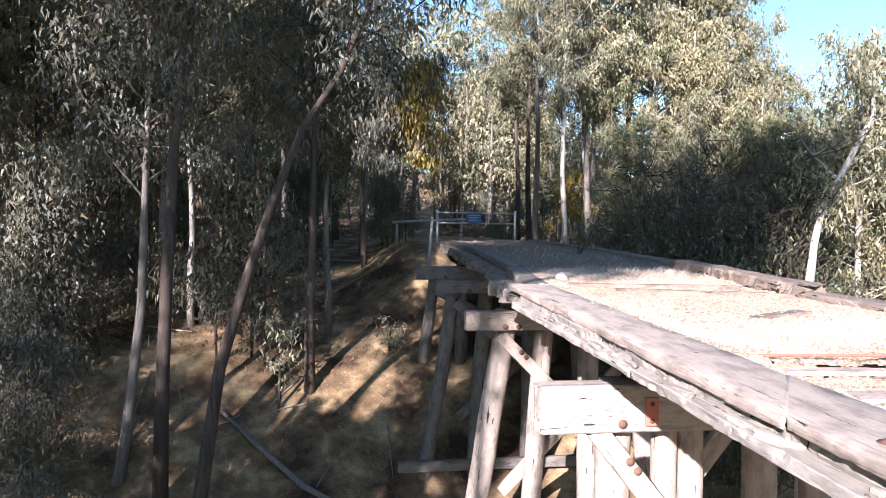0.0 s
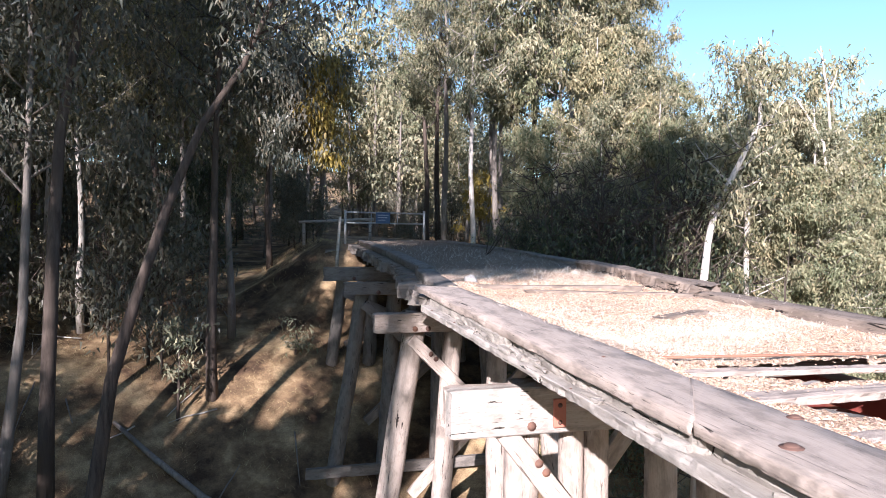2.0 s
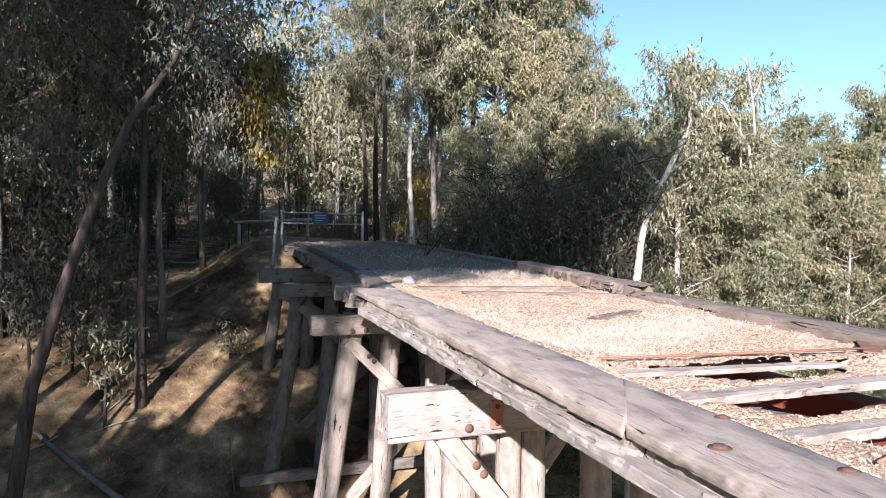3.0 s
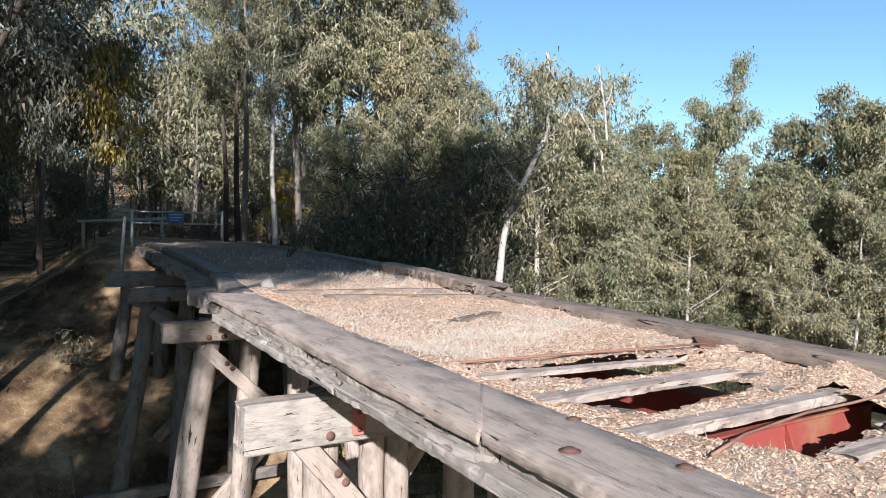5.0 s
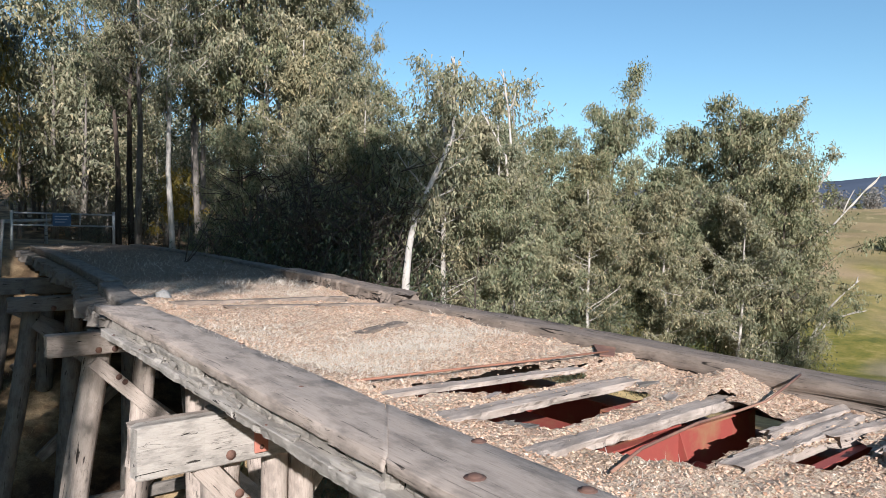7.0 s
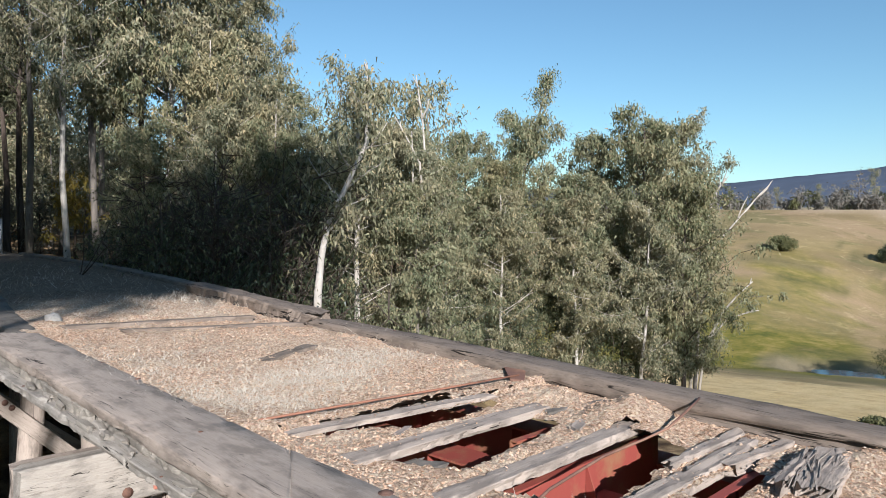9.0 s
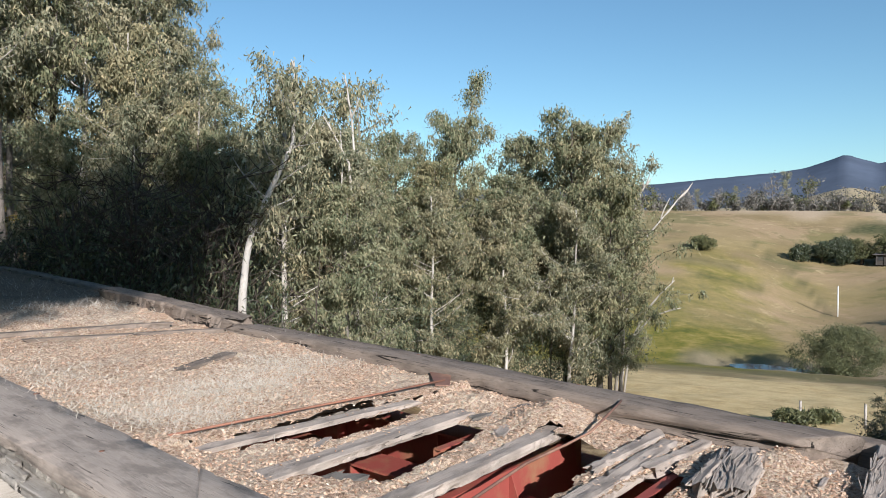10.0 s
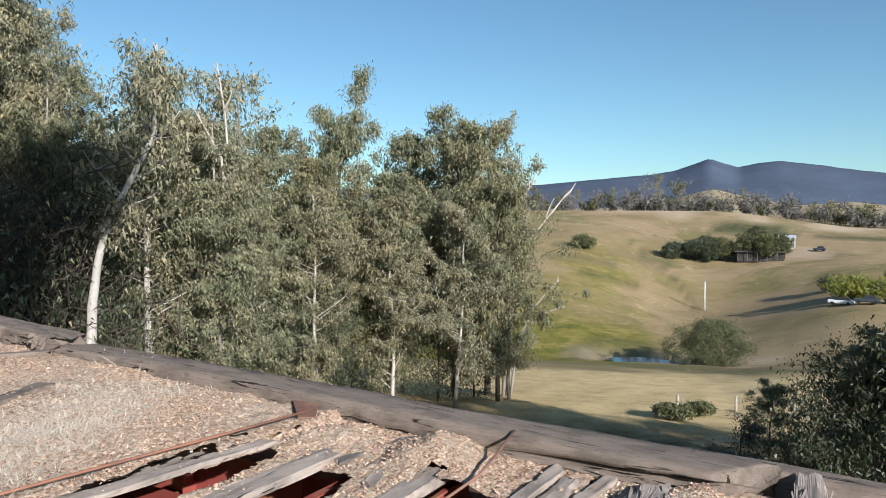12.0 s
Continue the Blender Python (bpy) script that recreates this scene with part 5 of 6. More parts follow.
# young trees along the slope to the right
for nm, x, y, top in (("sap_b", 14.4, 17.4, 4.9), ("sap_b", 16.9, 18.6, 5.3), ("sap_a", 15.6, 16.4, 3.0), ("sap_c", 18.0, 20.4, 5.2), ("sap_a", 19.0, 18.6, 3.2), ("sap_a", 21.4, 21.5, 4.6), ("sap_b", 22.0, 18.0, 3.2), ("sap_a", 25.3, 23.3, 6.3),
                      ("sap_c", 26.9, 21.4, 6.9), ("sap_a", 23.8, 19.6, 4.6), ("sap_b", 24.6, 16.6, 3.0), ("sap_a", 30.4, 19.9, 6.5), ("sap_c", 30.0, 16.7, 6.8), ("gum_a", 32.4, 16.2, 7.2), ("sap_a", 27.2, 18.2, 4.2), ("sap_b", 27.4, 15.3, 2.8),
                      ("sap_c", 29.6, 14.3, 3.8), ("sap_a", 30.8, 14.3, 2.0), ("thicket", 18.2, 18.4, -1.0), ("thicket", 20.4, 18.8, -1.5), ("thicket", 23.0, 18.6, -1.6), ("thicket", 26.0, 17.6, -1.8), ("thicket", 28.6, 16.8, -2.0), ("thicket", 30.6, 16.0, -2.2), ("thicket", 22.4, 21.2, -0.8), ("thicket", 26.4, 20.0, -1.0), ("sap_b", 19.8, 24.5, 6.0), ("gum_c", 18.0, 27.0, 8.0), ("sap_a", 33.0, 18.5, 6.0)):
    plant(nm, x, y, top, wide=1.18)
# dark shrubs and bare twigs between bridge and trees
for x, y, top in ((8.6, 17.6, 1.0), (9.6, 16.6, 0.6), (10.6, 19.4, 1.8), (8.9, 20.4, 1.6), (11.8, 17.8, 0.9), (12.6, 19.8, 1.6), (8.4, 15.6, 0.2), (11.2, 16.0, -0.2)):
    plant("thicket", x, y, top)
for nm, x, y, top in (("sap_b", 10.6, 20.2, 5.2), ("sap_c", 12.5, 20.0, 4.6), ("sap_c", 9.2, 21.6, 4.4), ("sap_b", 13.6, 19.0, 4.0)):
    plant(nm, x, y, top)
for x, y, top in ((9.4, 14.9, 1.2), (10.4, 16.2, 2.2), (8.6, 16.6, 2.2), (9.6, 17.8, 3.0), (11.4, 17.0, 2.8), (8.2, 18.2, 2.4)):
    plant("twiggy", x, y, top)
# shaded trees on the near right slope, and unseen ones added behind to shade them
for nm, x, y, top in (("sap_c", 17.6, 0.4, -0.6), ("thicket", 17.3, 0.0, -1.0), ("thicket", 18.2, -0.6, -0.6), ("thicket", 17.2, -1.5, -0.2), ("thicket", 16.6, 1.0, -2.4), ("thicket", 19.0, 0.8, -1.8), ("sap_a", 17.2, -1.4, -0.2), ("sap_c", 16.2, 0.9, -2.4), ("sap_c", 23.2, 2.7, -2.9), ("under", 21.8, 3.3, -3.6), ("sap_c", 19.5, -3.0, 1.5), ("gum_c", 12.0, -10.0, 7.0), ("sap_a", 13.6, -6.8, 4.0), ("sap_a", 15.6, -6.0, 3.5), ("gum_c", 15.5, -9.5, 4.0), ("sap_c", 19.0, -9.0, 2.0), ("sap_c", 18.5, -5.5, 3.0), ("thicket", 16.4, -0.8, -0.4), ("thicket", 15.4, 0.3, -1.7), ("thicket", 17.2, 0.4, -1.2), ("thicket", 17.8, -1.8, 0.4), ("sap_c", 16.8, -2.6, 1.0), ("thicket", 16.0, -2.4, -0.2), ("gum_c", 8.5, -17.5, 11.0), ("gum_a", 11.0, -16.0, 12.0)):
    plant(nm, x, y, top)
# the wood on the left and beyond the track
for i in range(64):
    for _ in range(50):
        az, r = radians(trng.uniform(-46, 9)), trng.uniform(19, 44)
        x, y = r * math.sin(az), r * math.cos(az)
        if not (1.2 < x < 8.8) and not (abs(x + 1) < 1.2 and abs(y - 20) < 2):
            break
    nm, top = trng.choice(("gum_a", "gum_b", "gum_c")) if r < 30 else "far", trng.uniform(9, 15)
    if not (-0.3 < x < 1.3 and y < 28):
        plant(nm, x, y, top)
for i in range(36):
    az, r = radians(trng.uniform(-40, -6)), trng.uniform(20.5, 36)
    plant("under", r * math.sin(az), r * math.cos(az), trng.uniform(0.5, 5.0) if r > 20 else trng.uniform(-1, 2.5))
for i in range(80):
    az, r = radians(trng.uniform(-48, 44)), trng.uniform(42, 90)
    x, y = r * math.sin(az), r * math.cos(az)
    if abs(x - 5.2) > 2.6 or y > 50:
        plant("far", x, y, trng.uniform(12, 18), wide=1.2)
for i in range(14):
    y = trng.uniform(27, 44)
    plant("under", trng.choice((1.6, 2.2, 8.9, 9.6)) + trng.uniform(-0.6, 0.6), y, ground_z(5, y) + trng.uniform(1.5, 3.5))
for i in range(34):
    y = trng.uniform(46, 62)
    plant("far", trng.uniform(-4, 15), y, trng.uniform(8, 14))
for i in range(44):
    az, r = radians(trng.uniform(9, 40)), trng.uniform(42, 62)
    plant("far", r * math.sin(az), r * math.cos(az), trng.uniform(4.5, 8.5), wide=1.3)
for i in range(26):
    az, r = radians(trng.uniform(-42, 4)), trng.uniform(30, 46)
    x, y = r * math.sin(az), r * math.cos(az)
    if x < 1.5:
        plant("thicket", x, y, ground_z(x, y) + trng.uniform(2.5, 5))
# high crowns behind the camera that shade the gully and the far deck
for x, y, top in ((-23.4, -11.9, 20), (-28.1, -7.4, 20)):
    plant("tall_low", x, y, top, wide=1.1)
own_tree(36, [(-12.2, -11.6, ground_z(-12.2, -11.6) - 0.2), (-11.6, -11.5, 3.0), (-11.2, -11.4, 7.0), (-10.8, -11.4, 10.0), (-9.2, -11.4, 12.2), (-7.4, -11.4, 14.2), (-5.6, -11.4, 16.0)],
         "tall gum leaning out with a high crown", r0=0.26, crown_from=0.70, branch_len=4.4, n_branch=22, n_leaf=12000, leaf=0.42, leaf_mat=LEAF, bark=BARK, spread=0.7)
own_tree(39, [(-18.8, -8.6, ground_z(-18.8, -8.6) - 0.2), (-18.6, -8.5, 4.0), (-18.6, -8.4, 10.0), (-18.7, -8.4, 15.0), (-18.6, -8.4, 19.0), (-18.4, -8.4, 23.0)],
         "tall gum with a high wide crown", r0=0.26, crown_from=0.76, branch_len=4.8, n_branch=20, n_leaf=10000, leaf=0.42, leaf_mat=LEAF, bark=BARK, spread=0.75)
own_tree(40, [(-24.8, -6.6, ground_z(-24.8, -6.6) - 0.2), (-24.6, -6.5, 4.0), (-24.6, -6.4, 10.0), (-24.7, -6.4, 15.0), (-24.6, -6.4, 18.0), (-24.4, -6.4, 21.0)],
         "tall gum with a high wide crown", r0=0.26, crown_from=0.74, branch_len=4.8, n_branch=20, n_leaf=9000, leaf=0.42, leaf_mat=LEAF, bark=BARK, spread=0.75)
own_tree(41, [(-18.7, -12.6, ground_z(-18.7, -12.6) - 0.2), (-18.6, -12.5, 4.0), (-18.6, -12.4, 11.0), (-18.7, -12.4, 17.0), (-18.6, -12.4, 21.0), (-18.4, -12.4, 25.0)],
         "tall gum with a high wide crown", r0=0.28, crown_from=0.78, branch_len=4.6, n_branch=20, n_leaf=10000, leaf=0.42, leaf_mat=LEAF, bark=BARK, spread=0.75)
own_tree(37, [(-14.2, -14.0, ground_z(-14.2, -14.0) - 0.2), (-14.0, -13.7, 3.0), (-13.6, -13.4, 8.0), (-13.2, -13.0, 12.0), (-12.9, -12.6, 14.5), (-12.6, -12.4, 17.0)],
         "tall gum with a high wide crown", r0=0.26, crown_from=0.55, branch_len=4.0, n_branch=24, n_leaf=11000, leaf=0.42, leaf_mat=LEAF, bark=BARK, spread=0.75)
# unseen tree added to shade the hollow right of the bridge
own_tree(42, [(-12.2, -8.2, ground_z(-12.2, -8.2) - 0.2), (-12.1, -8.1, 0.0), (-11.9, -8.0, 5.0), (-11.0, -7.9, 8.5), (-9.0, -7.8, 10.8), (-6.5, -7.7, 12.6), (-4.4, -7.6, 14.0), (-3.0, -7.5, 15.0)],
         "unseen tall gum leaning over to shade beside the bridge", r0=0.24, crown_from=0.8, branch_len=2.4, n_branch=20, n_leaf=11000, leaf=0.3, leaf_mat=LEAF, bark=BARK, spread=0.45)
# unseen trees added at the gully's left side to shade its floor, then undergrowth
for nm, x, y, top in (("high", -8.6, -3.5, 9.8), ("high", -8.0, 8.2, 10.5), ("high", -7.4, 2.6, 10.0), ("shade", -11.5, -0.5, 5.0), ("shade", -7.4, 1.5, 5.4), ("shade", -8.7, -0.7, 6.2), ("shade", -7.7, 3.1, 3.6), ("shade", -9.0, 2.1, 4.8), ("shade", -10.1, 1.1, 4.8), ("shade", -11.1, 2.3, 4.9), ("shade", -12.9, 1.9, 4.8), ("shade", -7.9, -2.7, 2.6), ("shade", -10.3, -6.0, 5.5), ("shade", -9.1, -0.9, 2.4), ("shade", -7.5, -4.9, 2.6), ("shade", -10.9, 4.1, 0.5), ("shade", -17.0, 4.5, 3.5), ("shade", -20.0, 2.5, 7.5), ("under", -5.6, 13.6, -3.4), ("under", -6.3, 14.8, -2.4), ("under", -6.9, 16.2, -1.2), ("under", -7.4, 17.5, -0.4), ("thicket", -6.6, 15.5, -3.2), ("thicket", -7.6, 18.5, -2.0)):
    plant(nm, x, y, top)
# the high tuft above the young trees
own_tree(38, [(30.1, 24.0, ground_z(30.1, 24.0) - 0.1), (30.2, 23.9, -1.0), (30.32, 23.84, 3.65), (30.41, 23.72, 5.7), (30.72, 23.33, 7.03), (30.89, 23.1, 8.06), (31.03, 22.91, 8.95), (31.12, 22.8, 9.6)],
         "thin bent gum with a sparse brownish top", r0=0.1, crown_from=0.68, branch_len=0.6, n_branch=12, n_leaf=1300, leaf=0.17, leaf_mat=LEAF_OLIVE, bark=BARK, spread=0.28)


def dead_tree(stem, r0, seed, label, forks=4, reach=0.9):
    """A bleached stem that follows a path from the ground, with bare forks near its top."""
    r = random.Random(seed)
    x, y, _ = stem[0]
    stem = [(x, y, ground_z(x, y) - 0.1)] + stem[1:]
    n = len(stem)
    t = empty("dead_tree", Matrix.Identity(4), label, "dead tree", "dead stems")
    child("trunk", mesh_of("trunk", *tube(stem, [r0 + (0.018 - r0) * i / (n - 1) for i in range(n)], 8, 0.08, r), BARK_WHITE, True), t)
    for k in range(forks):
        q = Vector(stem[-2]).lerp(Vector(stem[-1]), r.uniform(0.0, 0.8))
        d = (Vector(stem[-1]) - Vector(stem[-2])).normalized()
        tw = limb(r, q, d + Vector((r.uniform(-0.8, 0.8), r.uniform(-0.8, 0.8), r.uniform(-0.1, 0.6))), reach * r.uniform(0.5, 1.2), 4)
        child("branch", mesh_of("branch", *tube(tw, [0.04, 0.034, 0.028, 0.02, 0.012], 5), BARK_WHITE, True), t)
    return t


DEAD = "leafless bleached dead stem among the young trees"
dead_tree([(32.2, 15.0, 0), (32.3, 14.9, -3.0), (32.51, 14.41, 0.52), (32.92, 13.42, 1.88), (33.28, 12.49, 3.15)], 0.09, 1, DEAD, 4, 1.2)
dead_tree([(32.1, 15.2, 0), (32.2, 15.0, -1.0), (32.37, 14.74, 1.61), (32.58, 14.25, 3.24), (32.71, 13.93, 3.78)], 0.09, 2, DEAD, 3, 0.6)
dead_tree([(32.2, 15.1, 0), (32.35, 14.8, -4.4), (32.73, 13.89, -2.33), (32.93, 13.4, -1.64), (33.17, 12.78, -0.95)], 0.08, 3, DEAD, 2, 0.4)
dead_tree([(32.3, 14.9, 0), (32.4, 14.6, -3.9), (32.78, 13.77, -2.74), (33.03, 13.14, -2.45), (33.27, 12.52, -2.25)], 0.07, 4, DEAD, 2, 0.4)
dead_tree([(17.6, 18.5, 0), (17.7, 18.4, 0.0), (17.72, 18.38, 3.6), (17.64, 18.46, 5.18), (17.46, 18.62, 6.8)], 0.08, 5, DEAD, 4, 0.7)
dead_tree([(17.2, 17.6, 0), (17.1, 17.65, 1.0), (16.88, 17.8, 3.61), (16.61, 18.04, 4.3), (16.24, 18.36, 5.17)], 0.07, 6, DEAD, 2, 0.5)
dead_tree([(14.0, 17.6, 0), (14.0, 17.6, 1.0), (14.05, 17.55, 4.74), (14.27, 17.39, 5.9), (14.21, 17.43, 6.45)], 0.08, 7, DEAD, 3, 0.5)
# a fallen branch and litter in the gully
def on_ground(x, y, dz=0.0):
    return (x, y, ground_z(x, y) + dz)


v, f = tube([on_ground(-3.2, 18.8, 0.15), on_ground(-2.2, 17.9, 0.2), on_ground(-1.0, 17.0, 0.12), on_ground(-0.2, 16.4, 0.08)], [0.05, 0.07, 0.08, 0.06], 7, 0.15, random.Random(3))
tagged(new("fallen_branch", mesh_of("fallen_branch", v, f, BARK, True)), "pale fallen branch lying in the gully", "branch")


for i in range(16):
    r = random.Random(900 + i)
    x, y, turn, ln = r.uniform(-6.0, 1.6), r.uniform(16.6, 24.0), r.uniform(0, 6.28), r.uniform(0.5, 1.6)
    path = [on_ground(x + math.cos(turn) * ln * k / 3, y + math.sin(turn) * ln * k / 3, 0.03 + 0.05 * r.random()) for k in range(4)]
    v, f = tube(path, [0.022, 0.02, 0.015, 0.008], 5, 0.2, r)
    tagged(new("fallen_branch", mesh_of("fallen_branch", v, f, r.choice((BARK, BARK_WHITE)), True)), "thin dry stick lying on the wooded bank", "branch", "fallen sticks")
for x, y, top in ((-5.6, 22.5, 0.6), (-4.4, 24.5, 0.9), (-3.2, 23.2, -0.1), (-6.8, 20.6, -0.4), (-2.6, 26.0, 1.0), (-7.6, 24.0, 0.8), (-1.8, 24.4, 0.2), (-5.0, 27.5, 1.4)):
    plant("twiggy", x, y, top)


def build_litter():
    rng = np.random.default_rng(14)
    n = 26000
    x = rng.uniform(-14, 3.2, n)
    y = rng.uniform(15.5, 34, n)
    keep = np.array([noise.noise(Vector((a * 0.7, b * 0.7, 0))) > -0.15 for a, b in zip(x, y)])
    pts = np.array([(a, b, ground_z(a, b) - 0.01) for a, b in zip(x[keep], y[keep])])
    q = blades(pts, rng.uniform(0.04, 0.14, len(pts)), 0.005, 2.2, rng)
    tagged(new("dry_grass", quads_mesh("dry_grass", q, LITTER)), "dry yellow grass and litter on the wooded bank", "grass", kind="stuff")


build_litter()

# ---- farmland in the distance ----


def round_bush(x, y, wide, high, seed, material, label, n=5000, leaf=0.3, name="round_tree", deep=None, lobes=7, lift=0.2):
    """A tree whose crown of many small leaves swells into lobes and reaches down to the ground."""
    rng = np.random.default_rng(seed)
    z = ground_z(x, y)
    deep = deep or wide
    lob = rng.uniform(-1, 1, (lobes, 3)) * (deep * 0.24, wide * 0.24, high * 0.12) + (0, 0, high * 0.46)
    lob[0] = (0, 0, high * 0.52)
    a = rng.normal(0, 1, (420, 3))
    a /= np.linalg.norm(a, axis=1)[:, None]
    size = np.array((deep * 0.29, wide * 0.29, high * 0.36))
    c = lob[rng.integers(0, lobes, 420)] + a * rng.uniform(0.8, 1.0, (420, 1)) * size
    c[:, 2] = np.maximum(c[:, 2], lift + 0.3 * rng.random(420))
    t = new(name)
    t.matrix_basis = Matrix.Translation((x, y, z))
    tagged(t, label, "tree", "paddock trees")
    child("crown", quads_mesh("crown", leaf_quads(c, np.full(420, wide * 0.035), n, leaf, rng, 0.3, 0.8), material), t)
    v, f = tube([(0, 0, -0.1), (0.05, 0, high * 0.3), (0, 0.1, high * 0.6)], [wide * 0.05, wide * 0.04, wide * 0.02], 7)
    child("trunk", mesh_of("trunk", v, f, BARK_DARK, True), t)
    return t


round_bush(82.3, 14.0, 10.4, 7.0, 1, LEAF_FIELD, "round willow beside the dam", 42000, 0.18)
round_bush(157.6, 53.7, 6.6, 3.6, 2, LEAF_FIELD, "lone dark bush in the paddock", 4500, 0.42)
for i, (x, y, w, h) in enumerate(((170, 36.0, 6.0, 4.2), (171, 32.5, 6.5, 5.2), (170.5, 28.6, 6.5, 5.4), (176, 30.5, 6, 5.2))):
    round_bush(x, y, w, h, 10 + i, LEAF_DARK, "dense dark green garden tree beside the farmhouse", 6000, 0.36)
for i, (x, y, w, h) in enumerate(((171.5, 25.0, 6.4, 6.2), (172, 21.0, 6.4, 6.8), (171.6, 16.8, 6.8, 7.0), (172.5, 13.0, 5.2, 6.2), (177, 19, 7.0, 7.8))):
    round_bush(x, y, w, h, 15 + i, LEAF_FIELD, "rounded olive garden tree behind the farmhouse", 6500, 0.36, lift=1.5)
round_bush(121.3, -0.6, 8.5, 4.0, 20, LEAF_LIME, "bright green spreading tree", 6500, 0.38)
round_bush(122.5, -6.0, 8.5, 3.8, 21, LEAF_LIME, "bright green spreading tree", 6500, 0.38)
round_bush(132, 3.2, 4.6, 3.2, 22, LEAF_DARK, "dark bush behind the green tree", 2400, 0.3)
round_bush(134, -6.0, 5.0, 3.4, 23, LEAF_DARK, "dark bush behind the green tree", 2400, 0.3)
for i, (x, y, w, h) in enumerate(((29.6, 6.7, 1.7, 0.55), (31.4, 6.0, 1.3, 0.5))):
    round_bush(x, y, w, h, 30 + i, LEAF_FIELD, "low dark scrubby bush on the slope", 4000, 0.15, "scrub_bush")

# golden and bright green shrubs in the wood, and pale rocks
def leafy_shrub(x, y, z0, wide, high, seed, material, label, n=1500, leaf=0.16):
    rng = np.random.default_rng(seed)
    c = rng.normal(0, 1, (40, 3)) * (wide * 0.3, wide * 0.3, high * 0.22) + (0, 0, high * 0.6)
    t = new("shrub")
    t.matrix_basis = Matrix.Translation((x, y, z0))
    tagged(t, label, "shrub", "shrubs")
    child("foliage", quads_mesh("foliage", leaf_quads(c, np.full(40, wide * 0.12), n, leaf, rng, 0.6), material), t)
    v, f = tube([(0, 0, -0.1), (0.05, 0.02, high * 0.5), (0.0, 0.05, high * 0.9)], [0.05, 0.035, 0.012], 6)
    child("stem", mesh_of("stem", v, f, BARK_DARK, True), t)


leafy_shrub(8.35, 25.4, ground_z(8.35, 25.4), 1.0, 4.2 - ground_z(8.35, 25.4) - 0.9, 61, LEAF_GOLD, "golden-leaved shrub at the track's edge", 1700)
leafy_shrub(-6.8, 24.2, ground_z(-6.8, 24.2), 1.5, 2.6, 62, LEAF_LIME, "bright green shrub in the shaded wood", 1500)
leafy_shrub(-1.75, 19.0, ground_z(-1.75, 19.0), 0.9, 2.6, 63, LEAF, "small leafy sapling on the bank", 420, 0.15)
leafy_shrub(1.3, 21.0, ground_z(1.3, 21.0), 0.9, 0.8, 64, LEAF, "low green plant on the bank", 300, 0.13)
for i, (x, y, sx) in enumerate(((-3.7, 31.8, 0.55), (-3.0, 32.3, 0.4), (-3.4, 30.6, 0.3), (-0.9, 15.7, 0.3))):
    lump("rock", (x, y, ground_z(x, y) + 0.08), (sx, sx * 0.7, sx * 0.4), 40 + i, ROCK, "pale rock lying on the bank", "rock", "rocks on the bank")

# dam water
wv, wf = [], []
for s in range(48):
    a = 2 * math.pi * s / 48
    k = 1 + 0.12 * noise.noise(Vector((math.cos(a) * 1.7, math.sin(a) * 1.7, 3)))
    wv.append((84.0 + 2.9 * k * math.cos(a), 20.2 + 5.2 * k * math.sin(a), -13.95))
wf.append(tuple(range(48)))
tagged(new("water", mesh_of("water", wv, wf, WATER)), "small blue farm dam", "water", kind="structure")

# power pole
pole = empty("power_pole", Matrix.Translation((134.5, 23.1, ground_z(134.5, 23.1))), "pale timber power pole in the paddock", "pole")
v, f = tube([(0, 0, -0.3), (0, 0, 5.2)], [0.14, 0.10], 8)
child("mast", mesh_of("mast", v, f, PALE_POLE, True), pole)
v, f = tube([(0, 0, 5.2), (0, 0, 5.3)], [0.12, 0.08], 8)
child("cap", mesh_of("cap", v, f, ROOF), pole)


def house(x, y, turn, w, d, label):
    g = empty("farmhouse", Matrix.Translation((x, y, ground_z(x, y))) @ Matrix.Rotation(turn, 4, "Z"), label, "house")
    v, f = box(-d / 2, d / 2, -w / 2, w / 2, -0.3, 1.9)
    child("wall", mesh_of("wall", v, f, SHADED_WALL), g)
    e = 0.7
    rv = [(-d / 2 - e, -w / 2 - e, 1.85), (d / 2 + e, -w / 2 - e, 1.85), (d / 2 + e, w / 2 + e, 1.85), (-d / 2 - e, w / 2 + e, 1.85), (0, -w / 2 + 1.2, 2.6), (0, w / 2 - 1.2, 2.6)]
    child("roof", mesh_of("roof", rv, [(0, 1, 4), (1, 2, 5, 4), (2, 3, 5), (3, 0, 4, 5), (3, 2, 1, 0)], BROWN_ROOF), g)
    for k in range(5):
        yy = -w / 2 + 0.8 + k * (w - 1.6) / 4
        v, f = box(-d / 2 - 0.03, -d / 2 + 0.05, yy - 0.45, yy + 0.45, 0.7, 1.7)
        child("window", mesh_of("window", v, f, DARK), g)
        v, f = tube([(-d / 2 - e + 0.1, yy + 0.6, -0.2), (-d / 2 - e + 0.1, yy + 0.6, 1.85)], [0.06, 0.06], 6)
        child("verandah_post", mesh_of("verandah_post", v, f, BROWN_ROOF), g)
    return g


house(172.5, 17.8, 0.1, 9.5, 5, "low farmhouse with a verandah, darkened as under trees")
sh = empty("shed", Matrix.Translation((186, 13.5, ground_z(186, 13.5))), "small pale iron farm shed", "shed")
v, f = box(-1.6, 1.6, -1.8, 1.8, -0.3, 2.1)
child("wall", mesh_of("wall", v, f, ROOF), sh)
v = [(-1.8, -2, 2.1), (1.8, -2, 2.1), (1.8, 2, 2.1), (-1.8, 2, 2.1), (0, -2, 2.9), (0, 2, 2.9)]
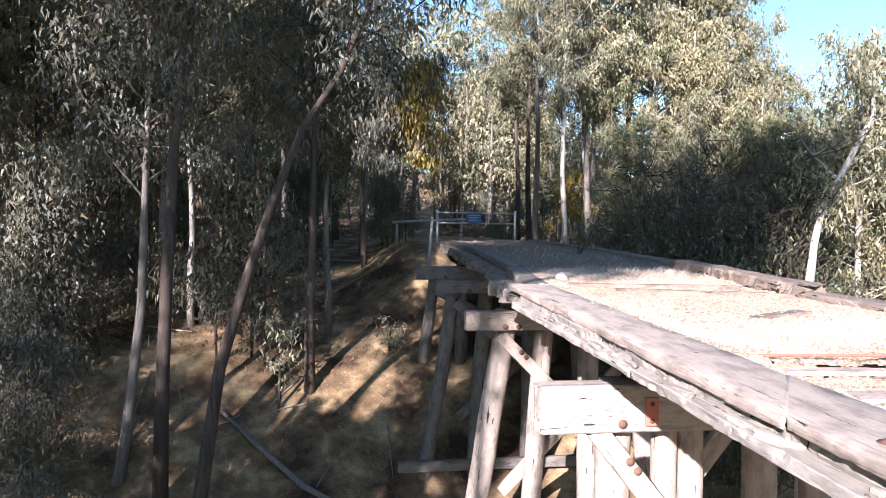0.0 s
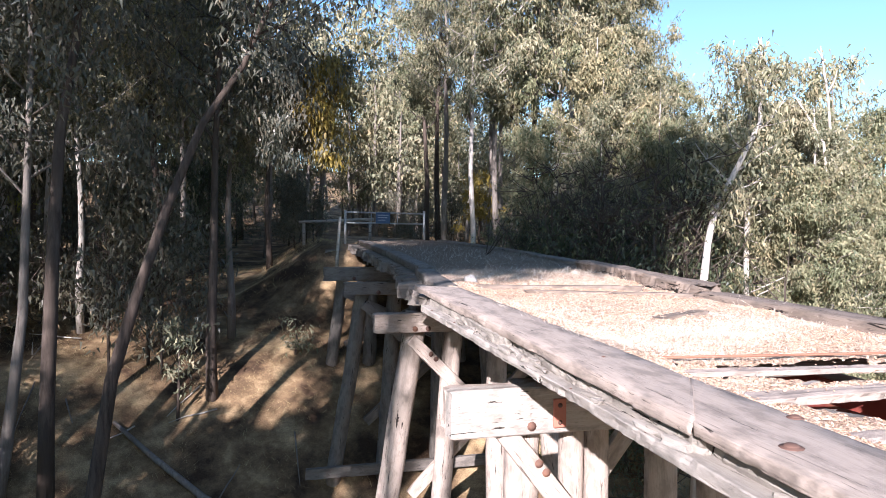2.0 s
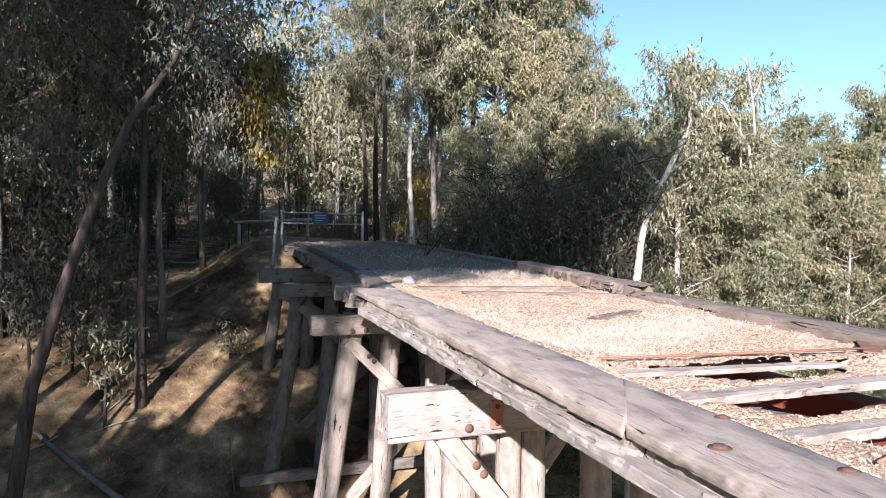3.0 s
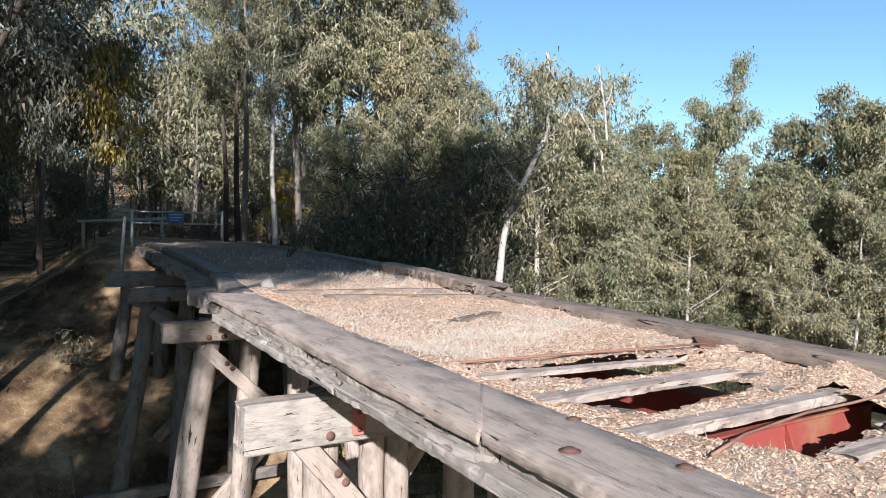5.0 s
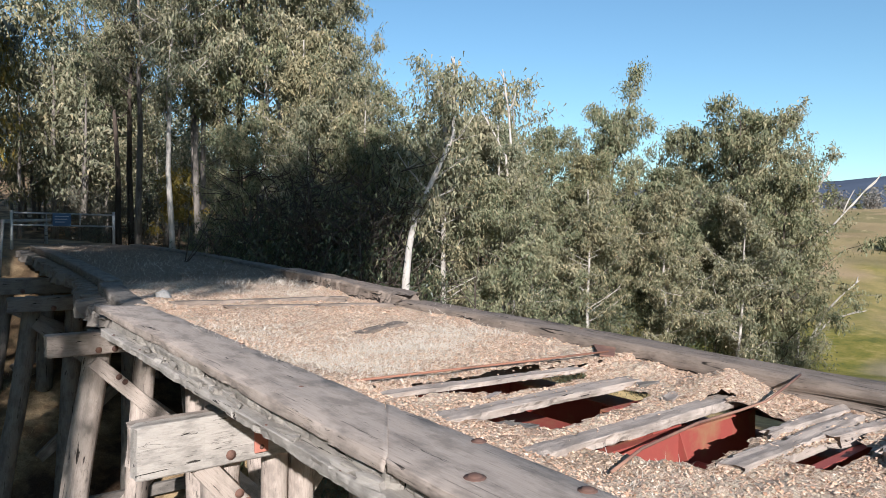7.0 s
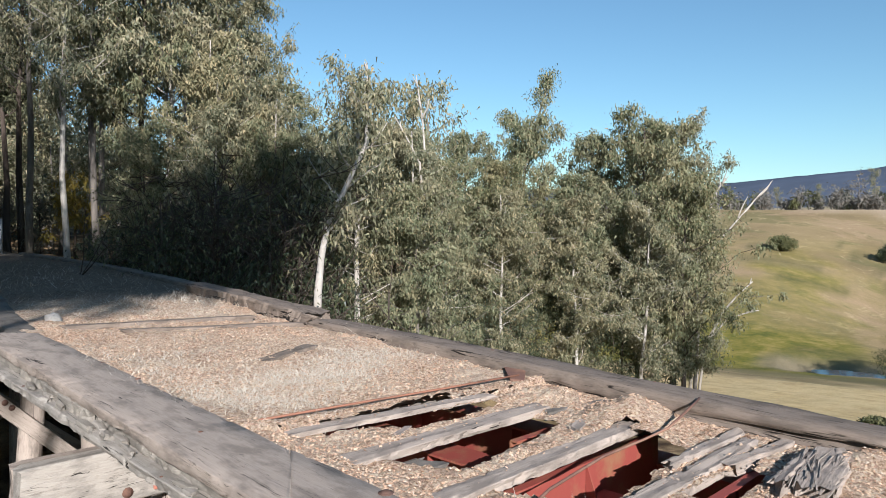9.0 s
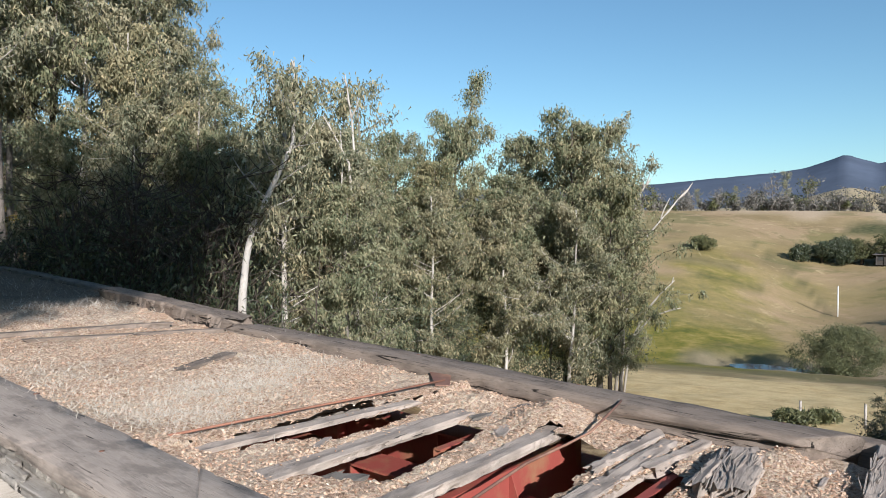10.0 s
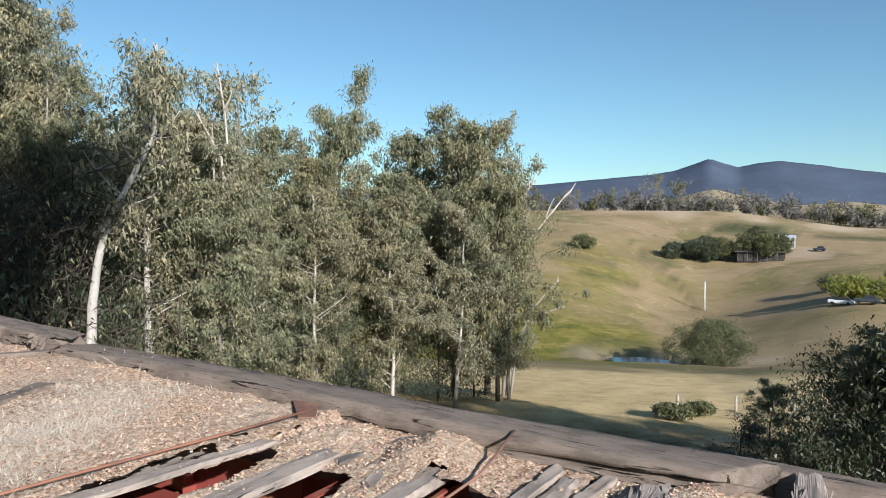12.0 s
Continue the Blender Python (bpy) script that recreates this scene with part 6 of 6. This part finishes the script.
child("roof", mesh_of("roof", v, [(0, 1, 4), (1, 2, 5, 4), (2, 3, 5), (3, 0, 4, 5), (3, 2, 1, 0)], ROOF), sh)


def car(x, y, turn, paint, label, long=4.4):
    g = empty("car", Matrix.Translation((x, y, ground_z(x, y) + 0.05)) @ Matrix.Rotation(turn, 4, "Z") @ Matrix.Diagonal((0.75, 0.75, 0.75, 1)), label, "car", "parked cars")
    v, f = box(-long / 2, long / 2, -0.85, 0.85, 0.3, 0.95, 0.12)
    child("body", mesh_of("body", v, f, paint), g)
    a = long / 2
    cv = [(-a * 0.75, -0.78, 0.93), (a * 0.45, -0.78, 0.93), (a * 0.45, 0.78, 0.93), (-a * 0.75, 0.78, 0.93), (-a * 0.55, -0.62, 1.5), (a * 0.15, -0.62, 1.5), (a * 0.15, 0.62, 1.5), (-a * 0.55, 0.62, 1.5)]
    child("cabin", mesh_of("cabin", cv, [(3, 2, 1, 0), (4, 5, 6, 7), (0, 1, 5, 4), (1, 2, 6, 5), (2, 3, 7, 6), (3, 0, 4, 7)], DARK), g, None, "dark glazed cabin")
    for wx in (-a * 0.62, a * 0.62):
        for wy in (-0.85, 0.72):
            v, f = tube([(wx, wy, 0.32), (wx, wy + 0.16, 0.32)], [0.32, 0.32], 12)
            child("wheel", mesh_of("wheel", v, f, TYRE), g)
    return g


car(117.6, 1.6, 1.4, WHITE, "white car parked beside the green tree")
car(115.5, -1.6, 1.5, GREYPAINT, "dark car parked on the grass")
car(116.0, -5.4, 1.5, WHITE, "white car parked on the grass")
car(181.0, 6.4, 1.5, GREYPAINT, "dark vehicle standing in the paddock", 3.4)


def build_ridge_woods():
    rng = np.random.default_rng(33)
    wood = empty("far_woods", Matrix.Identity(4), "scattered grey-brown trees along the far ridge", "woods", kind="stuff")
    groups = {"crowns": ([], LEAF_RIDGE), "green_crowns": ([], LEAF_FIELD)}
    pieces = []
    for i in range(560):
        deg = rng.uniform(54, 102)
        if noise.noise(Vector((deg * 0.9, 4.0, 0.0))) < -0.15 + 0.3 * rng.normal():
            continue
        az, r = radians(deg), 237 + 70 * rng.random() ** 1.8
        x, y = r * math.sin(az), r * math.cos(az)
        z = ground_z(x, y)
        h = (3.0 + 6.5 * rng.random() ** 2.2) * (1.6 if rng.random() < 0.06 else 1)
        w = min(8.0, h * rng.uniform(0.7, 1.3))
        m = int(rng.integers(10, 22))
        a = rng.normal(0, 1, (m, 3))
        a *= rng.uniform(0.3, 0.85, (m, 1)) / np.linalg.norm(a, axis=1)[:, None]
        c = a * (w * 0.42, w * 0.42, h * 0.44) + (x, y, z + h * rng.uniform(0.44, 0.54))
        groups["green_crowns" if rng.random() < 0.3 else "crowns"][0].append(leaf_quads(c, np.full(m, w * 0.11), 260, 0.85, rng, 0.3, 0.8))
        pieces.append(tube([(x, y, z - 0.2), (x + 0.2, y, z + h * 0.6)], [0.16, 0.07], 5))
    for nm, (q, material) in groups.items():
        child(nm, quads_mesh(nm, np.concatenate(q), material), wood)
    child("trunks", mesh_of("trunks", *join(*pieces), BARK), wood)


build_ridge_woods()


for az, r, high in ((77.0, 240, 12.5), (73.6, 246, 8.5), (83.0, 244, 8.5), (70.8, 240, 7.5), (86.5, 250, 7.0)):
    x, y = r * math.sin(radians(az)), r * math.cos(radians(az))
    plant("far", x, y, ground_z(x, y) + high, wide=0.9)
for x, y in ((31.2, 4.6), (30.0, 6.6), (32.4, 2.6)):
    v, f = tube([on_ground(x, y, -0.1), on_ground(x, y, 0.95)], [0.055, 0.05], 7, 0.1, random.Random(int(x)))
    tagged(new("fence_post", mesh_of("fence_post", v, f, WOOD_PALE, True)), "short weathered fence post on the dry slope", "post", "fence posts")


def range_mesh(name, profile, r, depth, material, label, seed, rough):
    """A far range: its crest follows heights given by azimuth, falling off in front and behind."""
    az0, az1 = profile[0][0], profile[-1][0]
    n, m = 220, 9
    verts, faces = [], []
    for i in range(n + 1):
        az = az0 + (az1 - az0) * i / n
        top = float(np.interp(az, [p[0] for p in profile], [p[1] for p in profile]))
        top += rough * noise.noise(Vector((az * 0.9, seed, 0))) + rough * 0.12 * noise.noise(Vector((az * 6.0, seed, 3)))
        for j in range(m):
            u = j / (m - 1)
            rr = r + (u - 0.7) * depth
            hh = top * math.sin(min(1.0, u / 0.7) * math.pi / 2) if u <= 0.7 else top * (1 - 0.5 * (u - 0.7) / 0.3)
            hh += rough * 0.25 * noise.noise(Vector((az * 0.8, u * 5, seed + 4))) * (1 if 0 < u < 0.7 else 0)
            a = radians(az)
            verts.append((rr * math.sin(a), rr * math.cos(a), hh if j else -20))
    for i in range(n):
        for j in range(m - 1):
            a = i * m + j
            faces.append((a, a + 1, a + m + 1, a + m))
    tagged(new(name, mesh_of(name, verts, faces, material, True)), label, "hills", kind="structure")


range_mesh("backdrop_mountains", [(30, 120), (55, 150), (64, 158), (68, 165), (73, 185), (76.5, 196), (78.2, 208), (80.7, 246), (82.7, 214), (84.0, 226), (85.5, 232), (88, 214), (92, 182), (100, 160), (125, 130)], 2600, 1100, MOUNTAIN, "forested mountain range on the horizon, tinted haze blue", 1.0, 2.5)
range_mesh("backdrop_hill", [(50, 13), (66, 14), (73, 14.5), (77.5, 18), (79.5, 23), (81, 25), (82.5, 22), (84.5, 18), (87, 15.5), (90, 17), (92, 15), (104, 13)], 430, 120, HILL, "dry grassy hill behind the ridge trees", 2.0, 0.5)
